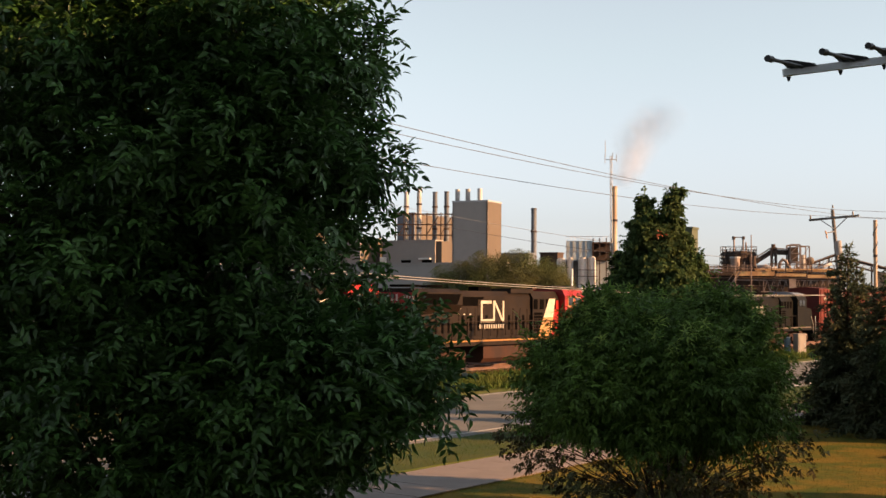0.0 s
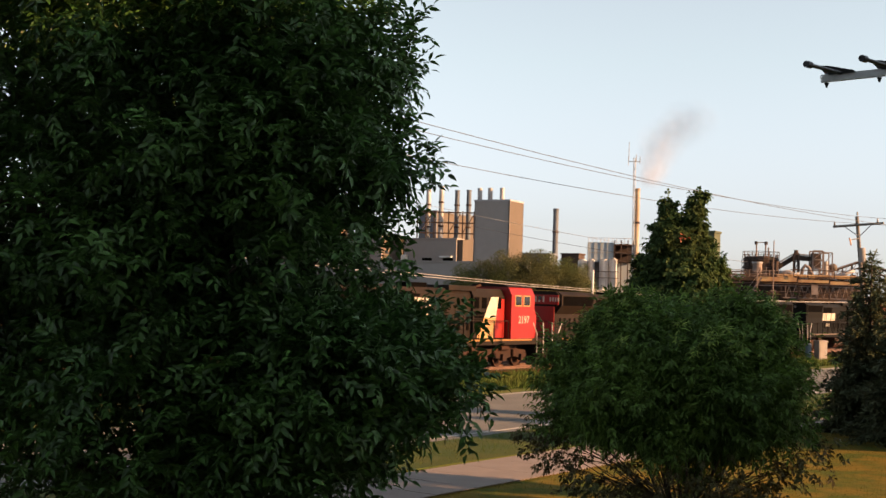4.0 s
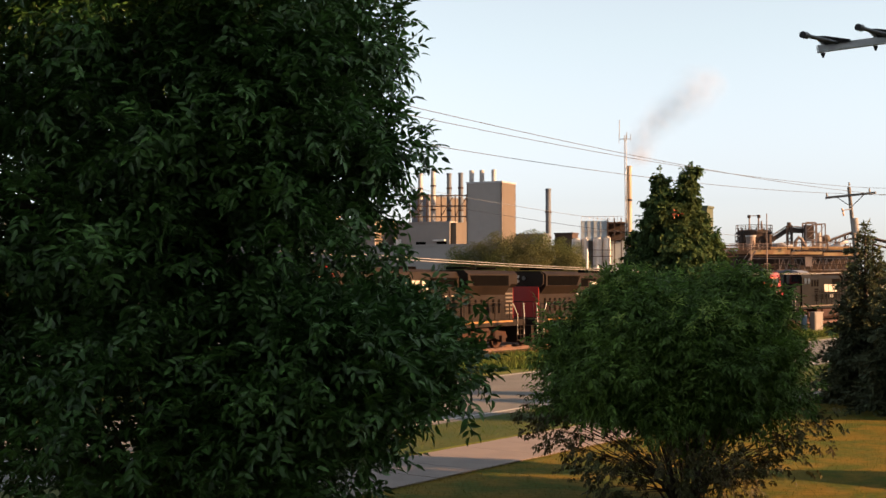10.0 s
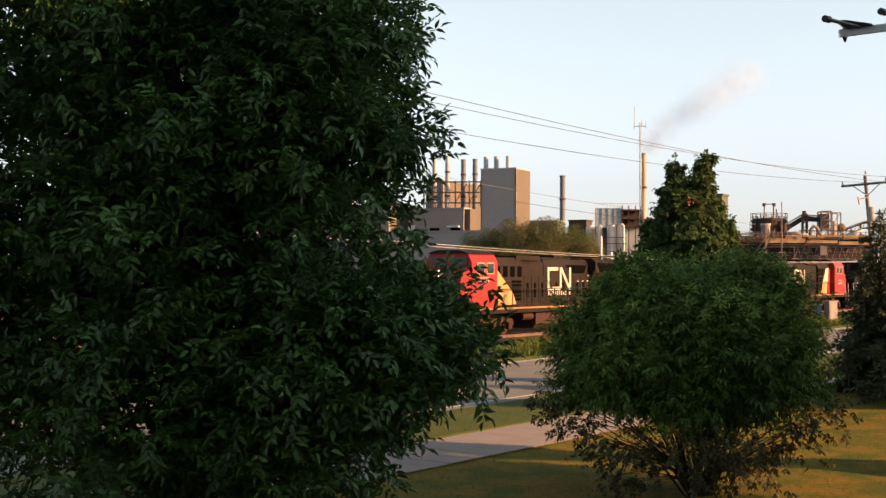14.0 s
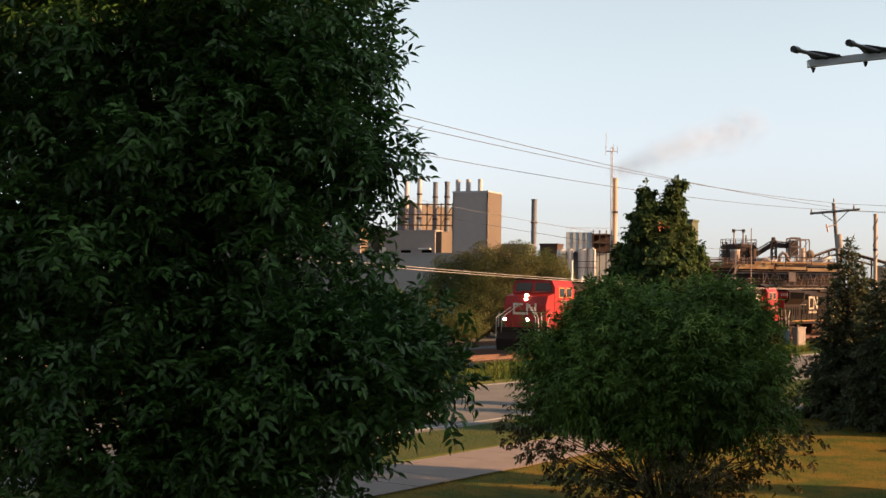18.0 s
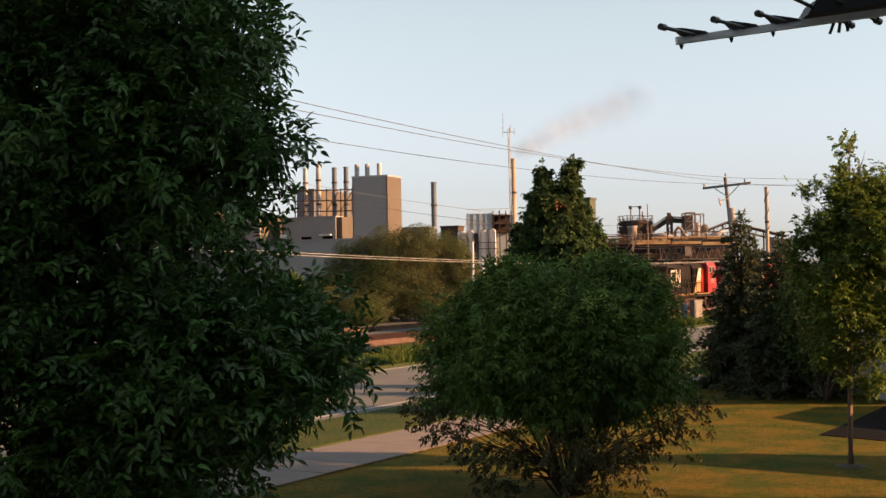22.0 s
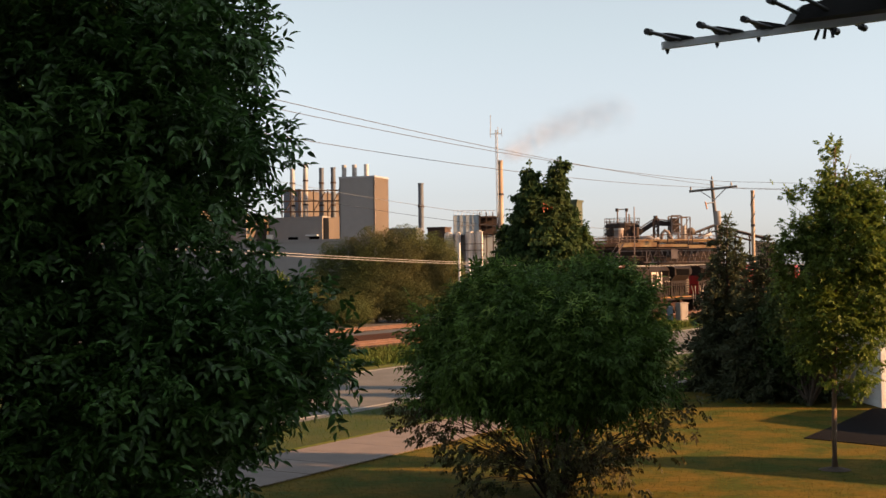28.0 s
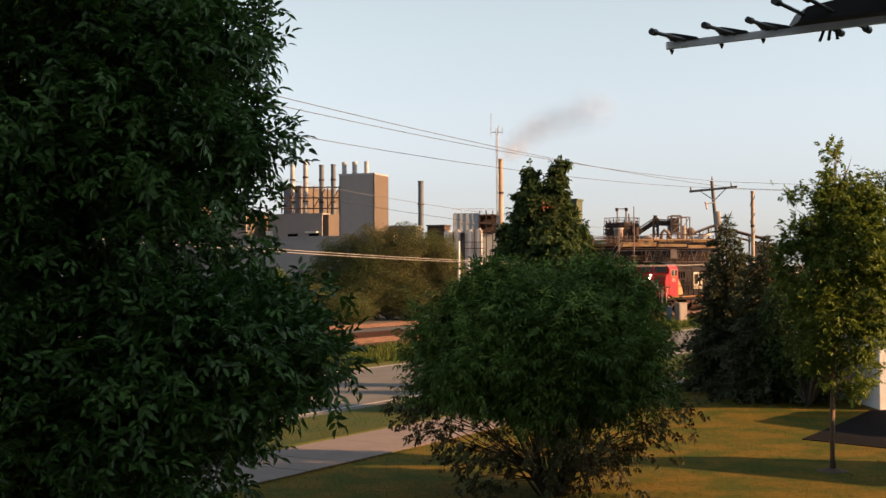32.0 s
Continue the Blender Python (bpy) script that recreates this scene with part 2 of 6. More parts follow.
M_PLASTIC = material("black_plastic", (0.012, 0.013, 0.015), 0.5, scale=12, fine=120, bump=0.1, spread=0.2)
M_CABINET = material("pale_cabinet", (0.17, 0.145, 0.125), 0.7, scale=2, fine=15, spread=0.1)
M_CABINET_BLUE = material("blue_cabinet", (0.06, 0.095, 0.12), 0.6, scale=2, fine=15, spread=0.1)
M_VINYL = material("white_vinyl_siding", (0.72, 0.73, 0.74), 0.6, scale=0.8, fine=10, spread=0.05)
M_SHINGLE = material("roof_shingle", (0.10, 0.09, 0.085), 0.9, scale=1, fine=12, bump=0.5, spread=0.25)
M_MULCH = material("mulch", (0.07, 0.045, 0.03), 0.95, scale=2, fine=25, bump=0.8, spread=0.4)
M_TRIM = material("white_trim", (0.78, 0.78, 0.77), 0.5, scale=2, fine=20, spread=0.05)


def smoke_material():
    m = bpy.data.materials.new("smoke")
    m.use_nodes = True
    n, l = m.node_tree.nodes, m.node_tree.links
    n.remove(n["Principled BSDF"])
    clear, dif, mix = n.new("ShaderNodeBsdfTransparent"), n.new("ShaderNodeBsdfDiffuse"), n.new("ShaderNodeMixShader")
    thru, vapour = n.new("ShaderNodeBsdfTranslucent"), n.new("ShaderNodeMixShader")
    coord, tex, rng = n.new("ShaderNodeTexCoord"), n.new("ShaderNodeTexNoise"), n.new("ShaderNodeMapRange")
    dif.inputs["Color"].default_value = (0.60, 0.565, 0.585, 1)
    tex.inputs["Scale"].default_value, tex.inputs["Detail"].default_value = 0.32, 3
    rng.inputs["From Min"].default_value, rng.inputs["From Max"].default_value = 0.3, 0.75
    rng.inputs["To Min"].default_value, rng.inputs["To Max"].default_value = 0.08, 0.28
    flat, ball, soft, mul = n.new("ShaderNodeMapping"), n.new("ShaderNodeTexGradient"), n.new("ShaderNodeMapRange"), n.new("ShaderNodeMath")
    # thins out towards each puff's rim
    flat.inputs["Location"].default_value, flat.inputs["Scale"].default_value = (-1, 0, -1), (2, 0, 2)
    ball.gradient_type = "SPHERICAL"
    soft.interpolation_type = "SMOOTHSTEP"
    soft.inputs["From Max"].default_value = 0.8
    mul.operation = "MULTIPLY"
    l.new(coord.outputs["Generated"], flat.inputs["Vector"]), l.new(flat.outputs[0], ball.inputs["Vector"]), l.new(ball.outputs["Fac"], soft.inputs["Value"])
    l.new(coord.outputs["Object"], tex.inputs["Vector"]), l.new(tex.outputs["Fac"], rng.inputs["Value"])
    l.new(rng.outputs["Result"], mul.inputs[0]), l.new(soft.outputs["Result"], mul.inputs[1])
    l.new(mul.outputs[0], mix.inputs[0])
    thru.inputs["Color"].default_value = dif.inputs["Color"].default_value
    l.new(dif.outputs[0], vapour.inputs[1]), l.new(thru.outputs[0], vapour.inputs[2])
    l.new(clear.outputs[0], mix.inputs[1]), l.new(vapour.outputs[0], mix.inputs[2])
    l.new(mix.outputs[0], n["Material Output"].inputs[0])
    return m


M_SMOKE = smoke_material()


# ---- mesh helpers ----
def thing(name, label, category, m=None, group="", kind=""):
    ob = new(name)
    ob.empty_display_size = 0.2
    if m is not None:
        ob.matrix_basis = m
    return tagged(ob, label, category, group, kind)


def part(name, bm, mat, parent=None, label="", bevel=0.0, smooth=False, kind=""):
    if bevel:
        bmesh.ops.bevel(bm, geom=[e for e in bm.edges if e.calc_face_angle(0) > 0.5], offset=bevel, segments=2, affect="EDGES", clamp_overlap=True)
    me = bpy.data.meshes.new(name)
    bmesh.ops.recalc_face_normals(bm, faces=bm.faces)
    bm.to_mesh(me)
    bm.free()
    if smooth:
        for poly in me.polygons:
            poly.use_smooth = True
    me.materials.append(mat)
    ob = new(name, me)
    if parent is not None:
        ob.parent = parent
    return tagged(ob, label, kind=kind)


def again(ob, m):
    """The same piece once more, on the same mesh, at another place in its parent."""
    o = ob.copy()
    scene.collection.objects.link(o)
    o.matrix_basis = m
    return o


def box(bm, x0, x1, y0, y1, z0, z1):
    v = [bm.verts.new((x, y, z)) for z in (z0, z1) for y in (y0, y1) for x in (x0, x1)]
    for f in ((0, 2, 3, 1), (4, 5, 7, 6), (0, 1, 5, 4), (2, 6, 7, 3), (0, 4, 6, 2), (1, 3, 7, 5)):
        bm.faces.new([v[i] for i in f])
    return bm


def rod(bm, a, b, r, seg=8, r2=None):
    a, b = Vector(a), Vector(b)
    r2 = r if r2 is None else r2
    q = (b - a).to_track_quat("Z", "Y")
    ring = [[bm.verts.new(p + q @ Vector((math.cos(k * 2 * math.pi / seg) * s, math.sin(k * 2 * math.pi / seg) * s, 0))) for k in range(seg)] for p, s in ((a, r), (b, r2))]
    for k in range(seg):
        bm.faces.new((ring[0][k], ring[0][(k + 1) % seg], ring[1][(k + 1) % seg], ring[1][k]))
    bm.faces.new(ring[0][::-1]), bm.faces.new(ring[1])
    return bm


def tube(bm, pts, radii, seg=7):
    """A tapered, bending tube through points."""
    rings = []
    for i, p in enumerate(pts):
        p = Vector(p)
        d = Vector(pts[min(i + 1, len(pts) - 1)]) - Vector(pts[max(i - 1, 0)])
        q = d.to_track_quat("Z", "Y")
        rings.append([bm.verts.new(p + q @ Vector((math.cos(k * 2 * math.pi / seg) * radii[i], math.sin(k * 2 * math.pi / seg) * radii[i], 0))) for k in range(seg)])
    for a, b in zip(rings, rings[1:]):
        for k in range(seg):
            bm.faces.new((a[k], a[(k + 1) % seg], b[(k + 1) % seg], b[k]))
    bm.faces.new(rings[0][::-1]), bm.faces.new(rings[-1])
    return bm


def extrude(bm, outline, lo, hi, axis="y"):
    """A prism: an outline in the plane across axis, from lo to hi along it."""
    def at(p, h):
        return {"y": (p[0], h, p[1]), "x": (h, p[0], p[1]), "z": (p[0], p[1], h)}[axis]
    a, b = [bm.verts.new(at(p, lo)) for p in outline], [bm.verts.new(at(p, hi)) for p in outline]
    n = len(outline)
    for k in range(n):
        bm.faces.new((a[k], a[(k + 1) % n], b[(k + 1) % n], b[k]))
    bm.faces.new(a[::-1]), bm.faces.new(b)
    return bm


B = bmesh.new


def leaf_mesh(name, pos, along, normal, length, width, mat, parent, label="", fold=0.25, droop=0.15, shape="usual"):
    """Many leaves in one mesh: each a folded, pointed blade."""
    n = len(pos)
    along = along / np.linalg.norm(along, axis=1)[:, None]
    side = np.cross(along, normal)
    side /= np.linalg.norm(side, axis=1)[:, None] + 1e-9
    up = np.cross(side, along)
    L, W = length[:, None], width[:, None]

    def at(f, s, lift=0.0):
        return pos + along * L * f + side * W * s + up * (W * lift - L * droop * f * f)
    if shape == "fine":
        rows = [pos, at(0.28, 0.42, fold), at(0.28, 0.0), at(0.28, -0.42, fold), at(0.62, 0.4, fold), at(0.62, 0.0), at(0.62, -0.4, fold), at(1.0, 0.0)]
        tri = np.array([[0, 2, 1], [0, 3, 2], [1, 2, 5], [1, 5, 4], [2, 3, 6], [2, 6, 5], [4, 5, 7], [5, 6, 7]])
    elif shape == "plain":
        rows = [pos, at(0.45, 0.5), at(1.0, 0.0), at(0.45, -0.5)]
        tri = np.array([[0, 1, 2], [0, 2, 3]])
    else:
        rows = [pos, at(0.4, 0.5, fold), at(0.4, -0.5, fold), at(0.45, 0.0), at(1.0, 0.0)]
        tri = np.array([[0, 3, 1], [0, 2, 3], [1, 3, 4], [2, 4, 3]])
    m = len(rows)
    v = np.stack(rows, 1).reshape(-1, 3)
    f = (tri[None] + m * np.arange(n)[:, None, None]).reshape(-1, 3)
    me = bpy.data.meshes.new(name)
    me.vertices.add(len(v)), me.loops.add(f.size), me.polygons.add(len(f))
    me.vertices.foreach_set("co", v.ravel())
    me.loops.foreach_set("vertex_index", f.ravel().astype(np.int32))
    me.polygons.foreach_set("loop_start", np.arange(0, f.size, 3, dtype=np.int32))
    me.update(calc_edges=True)
    me.materials.append(mat)
    ob = new(name, me)
    ob.parent = parent
    return tagged(ob, label, kind="stuff")


def unit(v):
    return v / (np.linalg.norm(v, axis=-1, keepdims=True) + 1e-9)


def lobes_sample(rng, lobes, count, shell=0.55):
    """Points in a crown of ellipsoid lobes (centre, radii), most of them near the lobes' skins, and their outward ways."""
    w = np.array([r[0] * r[1] + r[1] * r[2] + r[0] * r[2] for _, r in lobes])
    pick = rng.choice(len(lobes), count, p=w / w.sum())
    c, r = np.array([q for q, _ in lobes], float)[pick], np.array([q for _, q in lobes], float)[pick]
    d = unit(rng.normal(size=(count, 3)))
    rad = shell + (1.08 - shell) * rng.random(count) ** 0.7
    rough = 1 + 0.16 * np.sin(d[:, 0] * 7 + pick) * np.sin(d[:, 2] * 9 + 2 * pick) + 0.1 * rng.normal(size=count)
    return c + d * r * np.minimum(rad * rough, 1.13)[:, None], unit(d / r)


def clumps(rng, lobes, count, per, sigma, shell=0.9):
    """Leaf places gathered in clumps on the skins of lobes, with hollows between, and their outward ways."""
    c, o = lobes_sample(rng, lobes, count, shell)
    size = rng.uniform(0.6, 1.4, count)
    pick = rng.integers(0, count, count * per)
    d = rng.normal(size=(count * per, 3)) * sigma * size[pick][:, None] * (1.15, 1.15, 0.75)
    return c[pick] + d, unit(o[pick] + unit(d) * 0.7)


def sprays(rng, base, out, leaflets, span, droop, hang=0.25, wild=0.55):
    """Compound leaves: leaflets in pairs along a drooping stalk. Gives leaf roots, ways and faces."""
    n = len(base)
    way = unit(out * 0.8 + rng.normal(size=(n, 3)) * wild + np.array([0, 0, -droop]))
    side = unit(np.cross(way, np.array([0, 0, 1.0]) + rng.normal(size=(n, 3)) * 0.35))
    up = np.cross(side, way)
    pos, along, face = [], [], []
    for k in range(leaflets):
        f = (k // 2 + 1) / ((leaflets + 1) // 2)
        s = 0 if k == leaflets - 1 else (1 if k % 2 else -1)
        pos.append(base + way * span * f)
        along.append(way * (1.0 if s == 0 else 0.62) + side * s * 0.8 + np.array([0, 0, -hang]) + rng.normal(size=(n, 3)) * 0.2)
        face.append(up + rng.normal(size=(n, 3)) * 0.3)
    return np.concatenate(pos), np.concatenate(along), np.concatenate(face)


def limbs(rng, root, ends, r0, wiggle=0.12, seg=7):
    """Branches from a root to each end, joined in one mesh."""
    bm = B()
    root = Vector(root)
    for e in ends:
        e = Vector(e)
        d = (e - root).length
        pts = [root.lerp(e, f) + Vector(rng.normal(size=3)) * wiggle * d * f * (1 - f) + Vector((0, 0, 0.25 * d * f * (1 - f))) for f in (0, 0.25, 0.5, 0.75, 1)]
        tube(bm, pts, [r0, r0 * 0.75, r0 * 0.52, r0 * 0.33, r0 * 0.12], seg)
    return bm

# ---- ground, road, track ----
ROAD_AZ = radians(31.0)
RU, RN = Vector((math.sin(ROAD_AZ), math.cos(ROAD_AZ), 0)), Vector((math.cos(ROAD_AZ), -math.sin(ROAD_AZ), 0))
TRACK_AZ = radians(29.94)
TU, TN = Vector((math.sin(TRACK_AZ), math.cos(TRACK_AZ), 0)), Vector((math.cos(TRACK_AZ), -math.sin(TRACK_AZ), 0))
TRACK0 = Vector((-1.26, 76.72, 0))
RAIL_Z = 0.5


def strip(name, u, n, n0, n1, s0, s1, z0, z1, mat, label, cat, step=4.0, origin=Vector((0, 0, 0)), slope=0.0):
    """A long slab along u, between two offsets across it, with a little unevenness along its edges."""
    bm = B()
    count = int((s1 - s0) / step) + 1
    prev = None
    for k in range(count + 1):
        s = s0 + (s1 - s0) * k / count
        w = 0.06 * math.sin(k * 1.7) + 0.05 * math.sin(k * 0.61)
        a, b = origin + u * s + n * (n0 + w), origin + u * s + n * (n1 + w * 0.7)
        row = [bm.verts.new((a.x - n.x * slope, a.y - n.y * slope, z0)), bm.verts.new((a.x, a.y, z1)), bm.verts.new((b.x, b.y, z1)), bm.verts.new((b.x + n.x * slope, b.y + n.y * slope, z0))]
        if prev:
            for i in range(3):
                bm.faces.new((prev[i], prev[i + 1], row[i + 1], row[i]))
        prev = row
    return tagged(part(name, bm, mat), label, cat, kind="structure")


def ground_sheet():
    bm = B()
    xs = [-2500, -600, -150, -60, -30, -15, -5, 5, 15, 30, 60, 150, 600, 2500]
    ys = [-2500, -600, -60, -10, 5, 15, 25, 35, 50, 70, 100, 150, 300, 800, 2500]
    grid = [[bm.verts.new((x, y, 0)) for x in xs] for y in ys]
    for r0, r1 in zip(grid, grid[1:]):
        for k in range(len(xs) - 1):
            bm.faces.new((r0[k], r0[k + 1], r1[k + 1], r1[k]))
    return tagged(part("ground", bm, M_LAWN), "dry summer lawn, patchy green and straw yellow", "lawn", kind="structure")


ground_sheet()
strip("road", RU, RN, -32.0, -22.2, -60, 320, 0.0, 0.03, M_ASPHALT, "two-lane grey asphalt road beside the railway", "road")
strip("road_edge_line", RU, RN, -22.95, -22.8, -60, 320, 0.03, 0.036, M_LINE, "worn white edge line on the road", "road marking")
strip("road_far_edge_line", RU, RN, -31.5, -31.37, -60, 320, 0.03, 0.036, M_LINE, "worn white edge line on the far side of the road", "road marking")
strip("verge", RU, RN, -22.2, -18.85, -60, 320, 0.0, 0.06, M_VERGE, "strip of mown grass between path and road", "grass verge")
walkway = strip("pavement", RU, RN, -18.6, -16.35, -60, 320, 0.0, 0.013, M_JOINT, "pinkish concrete footpath across the lawn", "footpath")


def slabs():
    """The footpath's cast bays, one by one, over the dark bed that shows in their joints."""
    rng = random.Random(9)
    bm = box(B(), -0.742, 0.742, -1.3, 1.3, 0.0, 0.02)
    first = part("slab", bm, M_WALK, walkway, bevel=0.008)
    rz = 90 - math.degrees(ROAD_AZ)
    for k in range(-18, 90):
        p = RU * (k * 1.5) + RN * -17.475
        m = pose(p.x, p.y, 0.012 + rng.uniform(0, 0.004), rng.uniform(-0.15, 0.15), rng.uniform(-0.15, 0.15), rz)
        if k == -18:
            first.matrix_basis = m
        else:
            again(first, m)


slabs()
strip("far_verge", RU, RN, -36.8, -32.0, -60, 320, 0.0, 0.12, M_SOIL, "weedy strip between road and railway", "grass verge", slope=0.3)
strip("ballast", TU, TN, -6.8, 2.3, -80, 420, 0.0, 0.33, M_BALLAST, "rust-stained ballast bed under the track", "ballast", origin=TRACK0, slope=0.6)
strip("yard", TU, TN, -260, -4.9, -120, 420, 0.0, 0.05, M_GRAVEL, "grey gravel yard of the works behind the railway", "yard", origin=TRACK0)
strip("second_ballast", TU, TN, -14.5, -7.5, -80, 420, 0.05, 0.3, M_GRAVEL, "dark grey ballast under a siding", "ballast", origin=TRACK0, slope=0.6)
strip("haul_road", TU, TN, -27.0, -18.0, -80, 420, 0.05, 0.12, M_GRAVEL, "dark grey works road behind the siding", "road", origin=TRACK0)


def barrier():
    bm = B()
    for k in range(26):
        s = -40 + k * 4.0
        a = TRACK0 + TU * s - TN * 30
        b = a + TU * 3.94
        extr = [(a - TN * 0.3), (b - TN * 0.3), (b + TN * 0.3), (a + TN * 0.3)]
        lo = [bm.verts.new((p.x, p.y, 0.05)) for p in extr]
        hi = [bm.verts.new((p.x * 0.6 + (a.x + b.x) * 0.2, p.y * 0.6 + (a.y + b.y) * 0.2, 1.0)) for p in extr]
        mid = (a + b) / 2
        for v, p in zip(hi, extr):
            q = p - TN * (p - mid).dot(TN) * 0.5
            v.co = (q.x, q.y, 1.05)
        for i in range(4):
            bm.faces.new((lo[i], lo[(i + 1) % 4], hi[(i + 1) % 4], hi[i]))
        bm.faces.new(hi)
    return tagged(part("concrete_barrier", bm, M_FLUE), "row of low grey concrete barriers behind the siding", "barrier", kind="structure")


barrier()


def track(origin, name, s0, s1, label):
    t = thing(name, label, "railway track", kind="structure")
    for off in (-0.75, 0.75):
        bm = B()
        a, b = origin + TU * s0 + TN * off, origin + TU * s1 + TN * off
        for w, z0, z1 in ((0.075, 0.34, 0.365), (0.012, 0.365, 0.46), (0.036, 0.46, 0.5)):
            v = [bm.verts.new((p.x + TN.x * d, p.y + TN.y * d, z)) for p in (a, b) for d, z in ((-w, z0), (w, z0), (w, z1), (-w, z1))]
            for i in range(4):
                bm.faces.new((v[i], v[(i + 1) % 4], v[4 + (i + 1) % 4], v[4 + i]))
            bm.faces.new(v[:4]), bm.faces.new(v[4:][::-1])
        part("rail", bm, M_RAIL, t)
    first = part("sleeper", box(B(), -0.11, 0.11, -1.3, 1.3, 0.2, 0.345), M_TIE, t)
    rz = 90 - math.degrees(TRACK_AZ)
    for k in range(90):
        p = origin + TU * (-16 + k * 0.56)
        m = pose(p.x, p.y, 0, 0, 0, rz)
        if k == 0:
            first.matrix_basis = m
        else:
            again(first, m)
    return t


track(TRACK0, "track", -80, 420, "main line track with rusty rails on wooden sleepers")
track(TRACK0 - TN * 11, "siding", -80, 420, "rusty siding beyond the main line")


# ---- trees ----
def near_tree():
    rng = np.random.default_rng(3)
    t = thing("ash_tree", "large dark green ash tree beside the house", "tree")
    # the lobes along the crown's outer edge come first, then the mass behind them
    lobes = [((-2.24, 9.1, 6.45), (0.9, 1.0, 0.7)), ((-2.00, 9.0, 5.85), (0.74, 0.9, 0.45)), ((-2.01, 9.0, 5.38), (0.74, 0.9, 0.40)), ((-2.24, 9.0, 4.96), (0.72, 0.8, 0.28)),
             ((-2.14, 9.0, 4.52), (0.68, 0.9, 0.21)), ((-1.60, 9.0, 3.97), (0.76, 0.9, 0.25)), ((-1.53, 9.0, 3.68), (0.74, 0.9, 0.34)), ((-1.07, 8.9, 3.60), (0.38, 0.4, 0.13)),
             ((-1.90, 9.0, 3.32), (0.80, 0.9, 0.32)), ((-2.33, 9.1, 2.92), (0.95, 0.9, 0.42)), ((-2.2, 9.1, 5.3), (0.9, 0.9, 0.7)), ((-2.4, 9.0, 3.8), (0.9, 0.9, 0.5)),
             ((-2.9, 8.7, 4.9), (1.3, 1.0, 1.2)), ((-2.9, 8.7, 3.5), (1.3, 1.0, 1.0)),
             ((-3.0, 8.9, 6.4), (1.4, 1.2, 1.3)), ((-4.1, 9.0, 5.0), (1.5, 1.3, 1.6)), ((-4.0, 9.2, 3.4), (1.3, 1.1, 0.9)), ((-3.0, 9.6, 2.6), (0.9, 0.8, 0.5)),
             ((-3.3, 10.4, 5.0), (1.8, 1.1, 1.9)), ((-2.7, 9.6, 7.5), (1.1, 1.2, 1.0)), ((-3.9, 9.6, 7.4), (1.7, 1.4, 1.4)), ((-5.6, 9.6, 5.4), (1.6, 1.6, 2.0)),
             ((-4.9, 10.6, 5.2), (1.7, 0.9, 2.1)), ((-5.6, 10.4, 3.3), (1.6, 0.9, 1.5)), ((-3.0, 8.4, 8.4), (1.3, 1.4, 1.1)), ((-4.4, 8.6, 8.8), (1.9, 1.8, 1.3)), ((-3.2, 10.2, 9.6), (1.8, 1.8, 1.3))]
    bm = B()
    tube(bm, [(-3.35, 9.7, -0.1), (-3.33, 9.7, 0.6), (-3.28, 9.68, 1.6), (-3.2, 9.65, 2.6), (-3.1, 9.6, 4.2), (-3.0, 9.6, 5.8), (-2.95, 9.6, 8.9)], [0.30, 0.22, 0.19, 0.17, 0.13, 0.09, 0.04], 10)
    part("trunk", bm, M_BARK, t, "dark furrowed bark", smooth=True)
    for c, r in lobes:
        h = max(1.9, min(6.4, c[2] - 0.9))
        part("limb", limbs(rng, (-3.2 + 0.03 * h, 9.65, h), [c, tuple(np.array(c) + np.array(r) * (0.6, -0.2, 0.2)), tuple(np.array(c) + np.array(r) * (-0.2, -0.6, -0.2))], 0.055), M_BARK, t, smooth=True)
    skin, so = clumps(rng, lobes + lobes[:10] + lobes[3:9], 920, 29, 0.13)
    off = np.min([np.linalg.norm((skin - np.array(c)) / (np.array(r) + 0.27), axis=1) for c, r in lobes], axis=0)
    skin, so = skin[off < 1], so[off < 1]
    core, co = lobes_sample(rng, [(c, tuple(np.array(r) * 0.8)) for c, r in lobes + lobes[3:9] * 2], 18900, 0.3)
    for name, base, out, shape, label in (("crown", skin, so, "fine", "dense dark green leaflets"), ("inner_leaves", core, co, "usual", "shaded leaflets inside the crown")):
        thin = np.where(base[:, 2] < 3.0, 0.45, np.where((base[:, 0] > -2.9) & (np.abs(base[:, 2] - 4.46) < 0.27), 0.66, np.where(base[:, 0] > -2.0, 0.12, 0.0)))
        wave = np.sin(base[:, 0] * 4.1 + 1.3 * np.sin(base[:, 2] * 2.3)) * np.sin(base[:, 2] * 5.2 + 1.7 * np.sin(base[:, 0] * 1.9 + base[:, 1]))
        thin = np.where((wave < -0.35) & (base[:, 0] < -2.3) & (shape == "fine"), np.maximum(thin, 0.72), thin)
        keep = rng.random(len(base)) > thin
        pos, along, face = sprays(rng, base[keep], out[keep], 7, 0.18, 0.05, 0.04, 0.7)
        n = len(pos)
        leaf_mesh(name, pos, along, face, 0.062 + 0.040 * rng.random(n), 0.028 + 0.014 * rng.random(n), M_LEAF_NEAR, t, label, shape=shape, droop=0.25)
    # single sprays at the crown's edge, each one a piece of its own
    proto = []
    for k in range(6):
        p, a, f = sprays(rng, np.zeros((1, 3)), np.array([[1.0, 0, 0]]), 7, 0.19, 0.15, 0.1)
        me = leaf_mesh("leaf", p, a, f, 0.066 + 0.028 * rng.random(7), 0.029 + 0.010 * rng.random(7), M_LEAF_NEAR, t, shape="fine", droop=0.25)
        del me["kind"]
        proto.append(me)
    edge, eo = lobes_sample(rng, lobes[:10], 280, 0.9)
